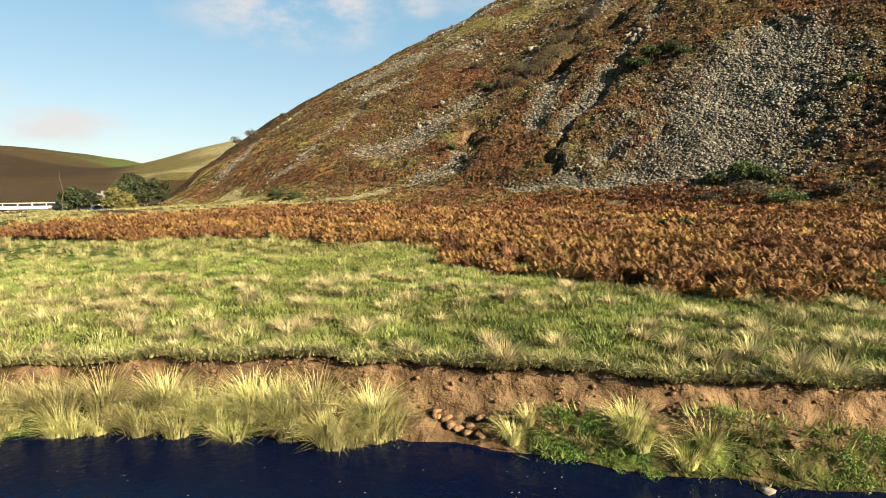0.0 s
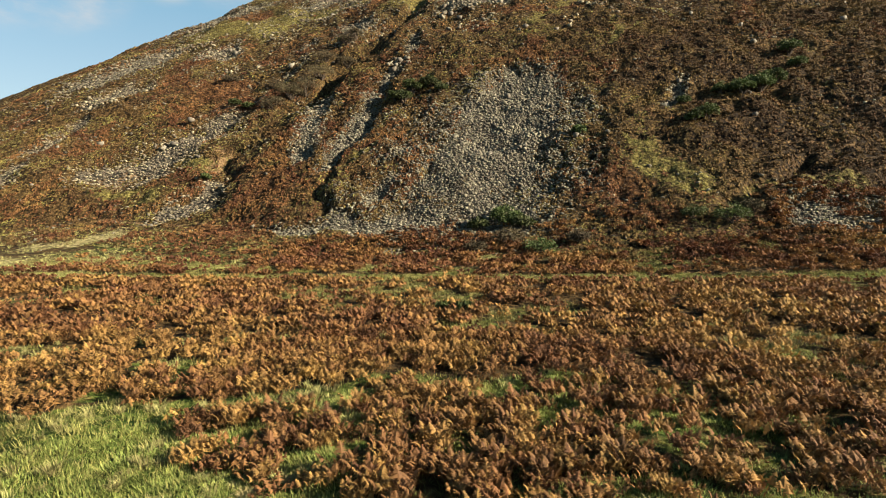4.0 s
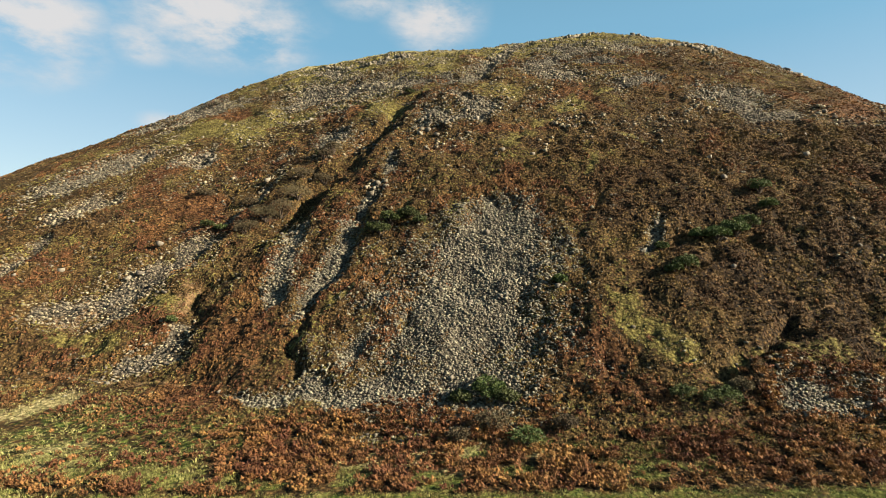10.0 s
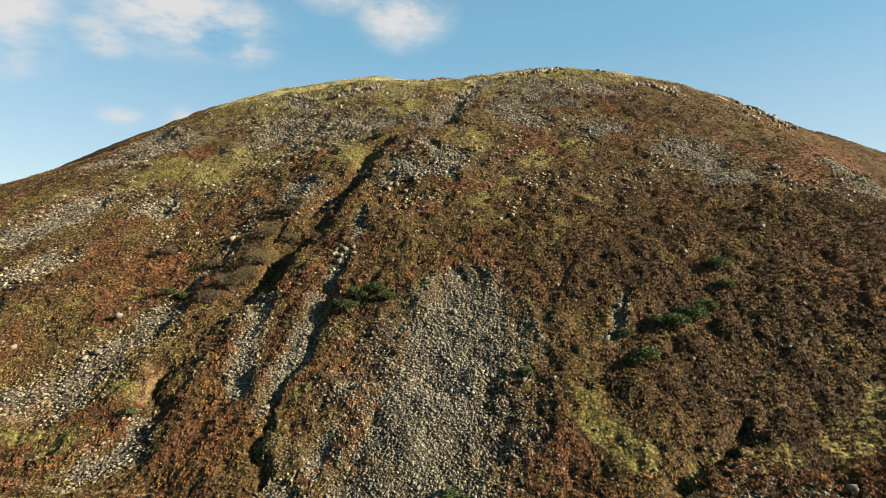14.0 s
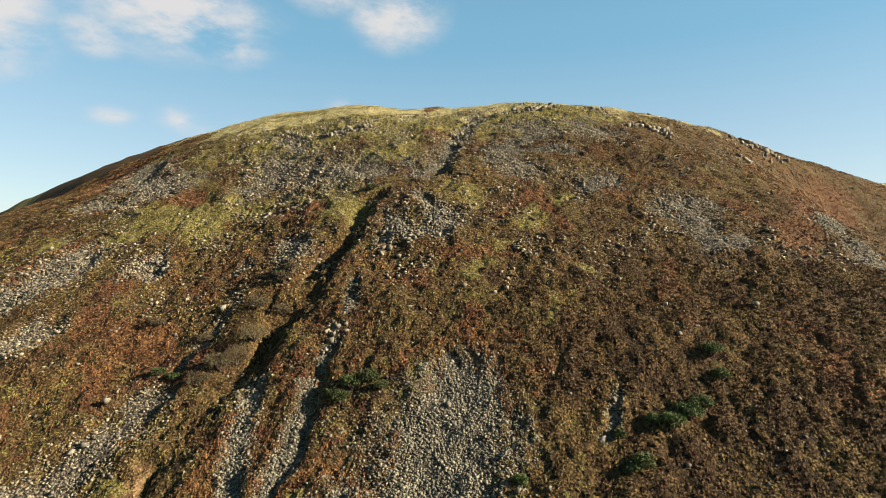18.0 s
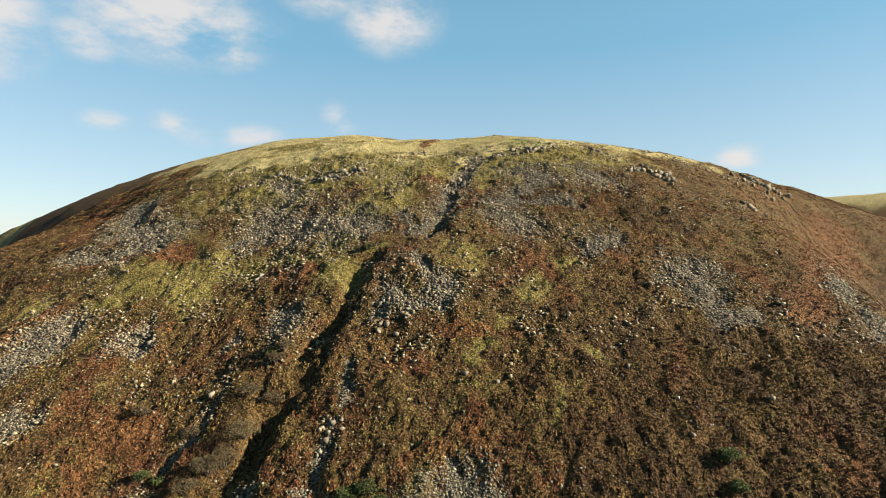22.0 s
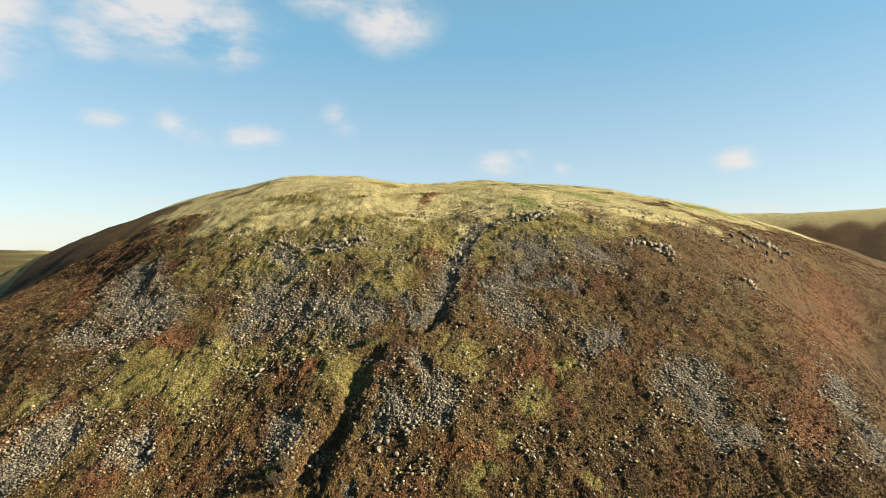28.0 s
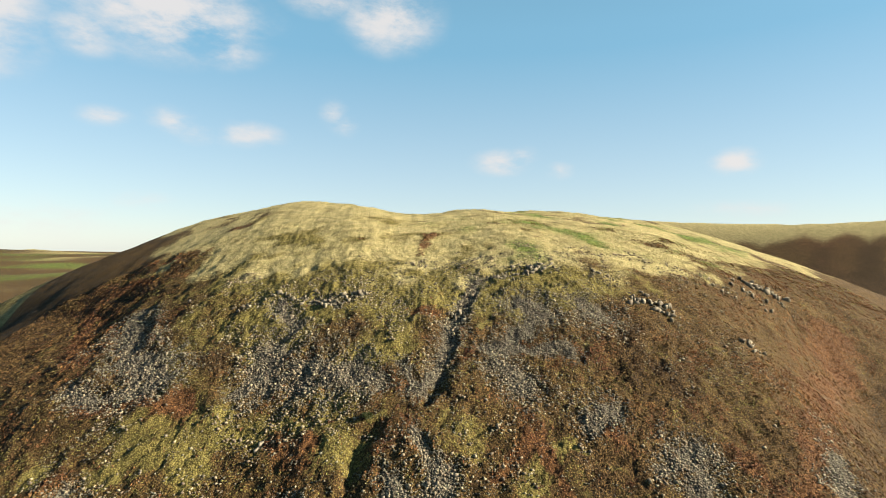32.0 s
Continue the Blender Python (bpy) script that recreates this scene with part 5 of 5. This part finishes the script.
x, y = spots(8200, -60, 34, 2, 34)
d = y - bank(x)
ok = (d > 0.3) & (rng.random(len(x)) > 1.6 * bracken_here(x, y)) & (fbm(x, y, 2.5, 3, 55) > -0.08 - 0.012 * np.clip(-x, 0, 20)) & (np.abs(x + 3) < 9 + 1.5 * y)
x, y = x[ok], y[ok]
tagged(strewn("tussock_grass", [blades(310 + s, 46, 0.4, 0.26, 0.85, 0.011, segments=2) for s in range(6)], x, y, surface(x, y) - 0.03, rng.uniform(0.5, 1.25, len(x)), "dry_grass"), "pale dry grass standing through the green meadow", "grass", kind="stuff")
for k, (x, y, size) in enumerate([(-1.7, 10.5, 1.5), (-3.8, 10.1, 1.0), (1.5, 12.5, 1.1), (2.3, 11.9, 1.2), (2.9, 12.4, 1.0), (3.7, 11.9, 1.4), (4.3, 12.0, 1.2), (5.9, 13.3, 1.5), (6.2, 12.7, 1.2), (3.2, 14.7, 1.1), (-0.9, 11.8, 1.1), (-2.4, 11.5, 1.0), (-5.3, 10.5, 1.1), (-7.3, 10.2, 1.1), (-11, 8.7, 1.2), (0.8, 12.8, 1.0)]):
    plant("grass_tussock", TUSSOCKS, x, y, size, k, "large pale tussock arching over the river bank", "grass tussock", "tussocks in the meadow")
made = 0
while made < 260:
    x, d = rng.uniform(-26, 24), 10.5 * rng.random() ** 1.1 + 0.1
    y = float(bank(np.array([x]))[0]) + d
    if bracken_here(np.array([x]), np.array([y]))[0] > 0.4 or fbm(np.array([x]), np.array([y]), 2.5, 3, 55)[0] < -0.12 * (x < -2) - 0.02:
        continue
    plant("grass_tussock", TUSSOCKS, x, y, rng.uniform(0.55, 1.15), made, "pale straw-coloured grass tussock in the meadow", "grass tussock", "tussocks in the meadow")
    made += 1
for k in range(74):
    x = -20 + 16.4 * (k / 73) ** 0.9 + rng.normal(0, 0.12)
    d = -rng.uniform(0.75, 1.2)
    plant("rush_tuft", RUSHES, x, float(bank(np.array([x]))[0]) + d, rng.uniform(0.8, 1.4), k, "tall green and straw rushes on the river's edge", "rush tuft", "rushes along the bank")
for k, (x, d, s) in enumerate([(-3.6, -1.0, 1.0), (-3.9, -0.8, 0.9), (-1.2, -0.9, 0.7), (-1.0, -0.7, 0.6), (0.9, -0.8, 0.95), (1.1, -0.9, 0.85), (1.9, -1.0, 0.8), (2.2, -0.9, 0.85), (3.0, -0.8, 0.6), (4.6, -0.9, 0.7), (5.4, -0.8, 0.7), (6.2, -0.9, 0.8), (3.6, -1.0, 0.5), (7.5, -0.8, 0.8), (8.6, -0.9, 0.9), (10, -0.8, 0.9), (11.5, -0.9, 0.9), (0.2, -1.0, 0.55)]):
    plant("rush_tuft", RUSHES, x, float(bank(np.array([x]))[0]) + d, s, k, "leaning rush tuft with dead straw below the bank", "rush tuft", "rushes along the bank")
x = rng.uniform(-0.8, 12, 60)
y = bank(x) - rng.uniform(0.4, 1.15, 60)
tagged(strewn("bank_herbs", HERBS, x, y, surface(x, y) - 0.03, rng.uniform(0.4, 0.8, 60), "herb"), "low green herbs on the slumped bank", "herbs", kind="stuff")
x = rng.uniform(-14, 16, 1500)
d = -0.30 * rng.random(1500) + 0.02
y = bank(x) + d
tagged(strewn("bank_soil", ROCKS, x, y, surface(x, y) - 0.02, 0.04 * 3.6 ** (rng.random(1500) ** 1.8), "soil", tumble=True), "crumbling brown soil of the undercut bank", "soil", kind="stuff")
SODS = [mesh_data("sod", *rock_shape(360 + s, 18, 0.6), "soil") for s in range(5)]
for k in range(30):
    x = rng.uniform(-5, 9) if k < 14 else rng.uniform(-3.2, -0.8)
    plant("soil_clod", SODS, x, float(bank(np.array([x]))[0]) - rng.uniform(0.3, 0.8), rng.uniform(0.14, 0.34), k, "brown clod of soil fallen from the bank", "soil clod", "clods under the bank", 0.05)
plant("boulder", BOULDERS, 3.1, float(bank(np.array([3.1]))[0]) - 1.35, 0.3, 3, "small pale stone in the water's edge", "boulder", "stones in the river", 0.2)
# turf hanging over the bank's edge
x = np.sort(rng.uniform(-30, 26, 3200))
y = bank(x) + rng.uniform(-0.18, 0.16, len(x))
tagged(strewn("turf_fringe", [blades(380 + s, 9, 0.22, 0.16, 1.25, 0.01) for s in range(5)], x, y, ground(x, bank(x) + 0.1) - 0.03, rng.uniform(0.8, 1.8, len(x)), "dry_grass"), "dry turf hanging over the eroded bank", "turf", kind="stuff")
# grass on the slumped ledge
x, y = spots(26000, -22, 18, -2, 18)
d = y - bank(x)
ok = (d > -1.25) & (d < -0.3) & (fbm(x, y, 1.4, 3, 57) > -0.12 + 0.5 * ((x > -3.4) & (x < -0.9)))
x, y = x[ok], y[ok]
tagged(strewn("ledge_grass", SWARD, x, y, surface(x, y) - 0.02, rng.uniform(0.9, 2.0, len(x)), "grass"), "rank green grass on the slumped river ledge", "grass", kind="stuff")
# flecks of foam on the river
x = rng.uniform(-16, 12, 420)
y = bank(x) - 1.6 - 6 * rng.random(420)
r = np.random.default_rng(5)
fleck = [(np.array([[math.cos(a) * q, math.sin(a) * q * 0.6, 0.0] for a, q in zip(np.linspace(0, 6.28, 8)[:-1], r.uniform(0.6, 1, 7))] + [[0, 0, 0.25]]), np.array([[j, (j + 1) % 7, 7] for j in range(7)])) for _ in range(3)]
tagged(strewn("foam_flecks", fleck, x, y, np.full(420, 0.006), 0.008 * 2.6 ** rng.random(420), "white"), "white flecks of foam drifting on dark water", "foam", kind="stuff")

# -- down the valley --


def tree(x, y, high, width, leaf_mat, label, seed):
    r = np.random.default_rng(seed)
    z = float(surface(x, y)[0])
    thing = tagged(new("tree"), label, "tree", "trees by the road")
    thing.location = (x, y, z)
    lobes = [(width * 0.3 * r.normal(), width * 0.3 * r.normal(), high * u, width * (0.36 - 0.22 * abs(u - 0.5))) for u in np.linspace(0.28, 0.92, 11)]
    part("trunk", mesh_data("trunk", *limbs(seed, [(0, 0, high * 0.85)] + [l[:3] for l in lobes[::2]], high * 0.03), "bark"), thing)
    part("crown", mesh_data("crown", *leaf_cloud(seed + 1, 2600, lobes, 0.34), leaf_mat), thing)


def bearing(deg, dist):
    return -dist * math.sin(radians(deg)), dist * math.cos(radians(deg))


for k, (deg, dist, high, width, mat, label) in enumerate([(56.2, 150, 6.4, 5.2, "tree_leaf", "dark green broadleaf tree beside the valley road"), (55.2, 155, 7.6, 6, "tree_leaf", "dark green broadleaf tree beside the valley road"), (54.2, 152, 6.2, 4.6, "tree_leaf", "dark green broadleaf tree beside the valley road"),
                                                          (52.9, 152, 5.6, 2.4, "tree_leaf", "narrow dark conifer at the edge of the trees"), (59.6, 140, 4.2, 4.6, "tree_leaf", "low dark round tree by the white wall"), (58.6, 142, 3.6, 4, "tree_leaf", "low dark round tree by the white wall"), (56.7, 120, 4.4, 3.2, "yellow_leaf", "yellowing small tree in front of the wood"), (55.9, 118, 3.6, 3, "yellow_leaf", "yellowing small tree in front of the wood")]):
    tree(*bearing(deg, dist), high, width, mat, label, 900 + 11 * k)

x, y = bearing(58.4, 150)
house = tagged(new("house"), "small white cottage with a slate roof among trees", "house")
house.matrix_basis = pose(x, y, float(surface(x, y)[0]), 0, 0, 40) @ Matrix.Diagonal((0.62, 0.7, 0.7, 1))
part("wall", box_mesh("wall", "white", ((0, 0, 1.4), (9, 6, 3.4))), house)
bm = bmesh.new()
vs = [bm.verts.new(p) for p in ((-4.8, -3.4, 3.0), (4.8, -3.4, 3.0), (4.8, 0, 5.0), (-4.8, 0, 5.0), (-4.8, 3.4, 3.0), (4.8, 3.4, 3.0))]
for f in ((0, 1, 2, 3), (3, 2, 5, 4), (0, 3, 4), (1, 5, 2), (0, 4, 5, 1)):
    bm.faces.new([vs[k] for k in f])
me = bpy.data.meshes.new("roof")
bm.to_mesh(me)
bm.free()
me.materials.append(MAT["slate"])
roof = part("roof", me, house, "grey slate roof")
part("chimney", box_mesh("chimney", "slate", ((3.6, 0, 5.2), (0.8, 0.8, 1.4))), roof)
for wx0 in (-2.6, 2.6):
    w = part("window", box_mesh("window", "white", ((wx0, -3.05, 1.7), (1.2, 0.1, 1.2))), house)
    part("pane", box_mesh("pane", "pane", ((wx0, -3.12, 1.7), (1.0, 0.05, 1.0))), w)

wall = tagged(new("road_parapet"), "long white parapet with rails beside the valley road", "parapet")
wall.location = (*bearing(64, 150), 2.2)
ax, ay = bearing(60.3, 150)
bx, by = bearing(76, 150)
turn = math.degrees(math.atan2(by - ay, bx - ax))
n, ln = 16, math.hypot(bx - ax, by - ay)
wall.matrix_basis = pose(ax, ay, float(ground(np.array([ax]), np.array([ay]))[0]), 0, 0, turn)
part("bank_wall", box_mesh("bank_wall", "white", ((ln / 2, 0, 0.35), (ln, 0.5, 0.7))), wall)
part("rail", box_mesh("rail", "white", ((ln / 2, 0, 1.35), (ln, 0.14, 0.16))), wall)
post = box_mesh("post", "white", ((0, 0, 1.0), (0.22, 0.22, 0.7)))
for k in range(n):
    part("post", post, wall, m=pose(ln * (k + 0.5) / n, 0, 0))
pole = tagged(new("telegraph_pole"), "weathered wooden pole beside the road", "pole")
px, py = bearing(60.6, 138)
pole.location = (px, py, float(ground(np.array([px]), np.array([py]))[0]))
part("shaft", mesh_data("shaft", *limbs(77, [(0, 0, 8.5)], 0.16), "bark"), pole)

car = tagged(new("car"), "small blue car parked beside the trees", "car")
cx, cy = bearing(57.6, 128)
car.matrix_basis = pose(cx, cy, float(surface(cx, cy)[0]), 0, 0, 30)
part("body", box_mesh("body", "car_paint", ((0, 0, 0.62), (4.2, 1.75, 0.7))), car)
cabin = part("cabin", box_mesh("cabin", "car_paint", ((-0.2, 0, 1.2), (2.3, 1.5, 0.5))), car)
part("windscreen", box_mesh("windscreen", "pane", ((-0.2, 0, 1.2), (2.36, 1.3, 0.36)), ((-0.2, 0, 1.2), (2.0, 1.54, 0.36))), cabin)
bm = bmesh.new()
bmesh.ops.create_cone(bm, cap_ends=True, segments=20, radius1=0.31, radius2=0.31, depth=0.2, matrix=Matrix.Rotation(radians(90), 4, "X"))
bmesh.ops.bevel(bm, geom=[e for e in bm.edges if len(e.link_faces) == 2 and e.calc_face_angle() > 1.0], offset=0.03, segments=2, affect="EDGES")
wheel = bpy.data.meshes.new("wheel")
bm.to_mesh(wheel)
bm.free()
wheel.materials.append(MAT["rubber"])
for wx0 in (-1.35, 1.35):
    for wy0 in (-0.85, 0.85):
        part("wheel", wheel, car, m=pose(wx0, wy0, 0.31))
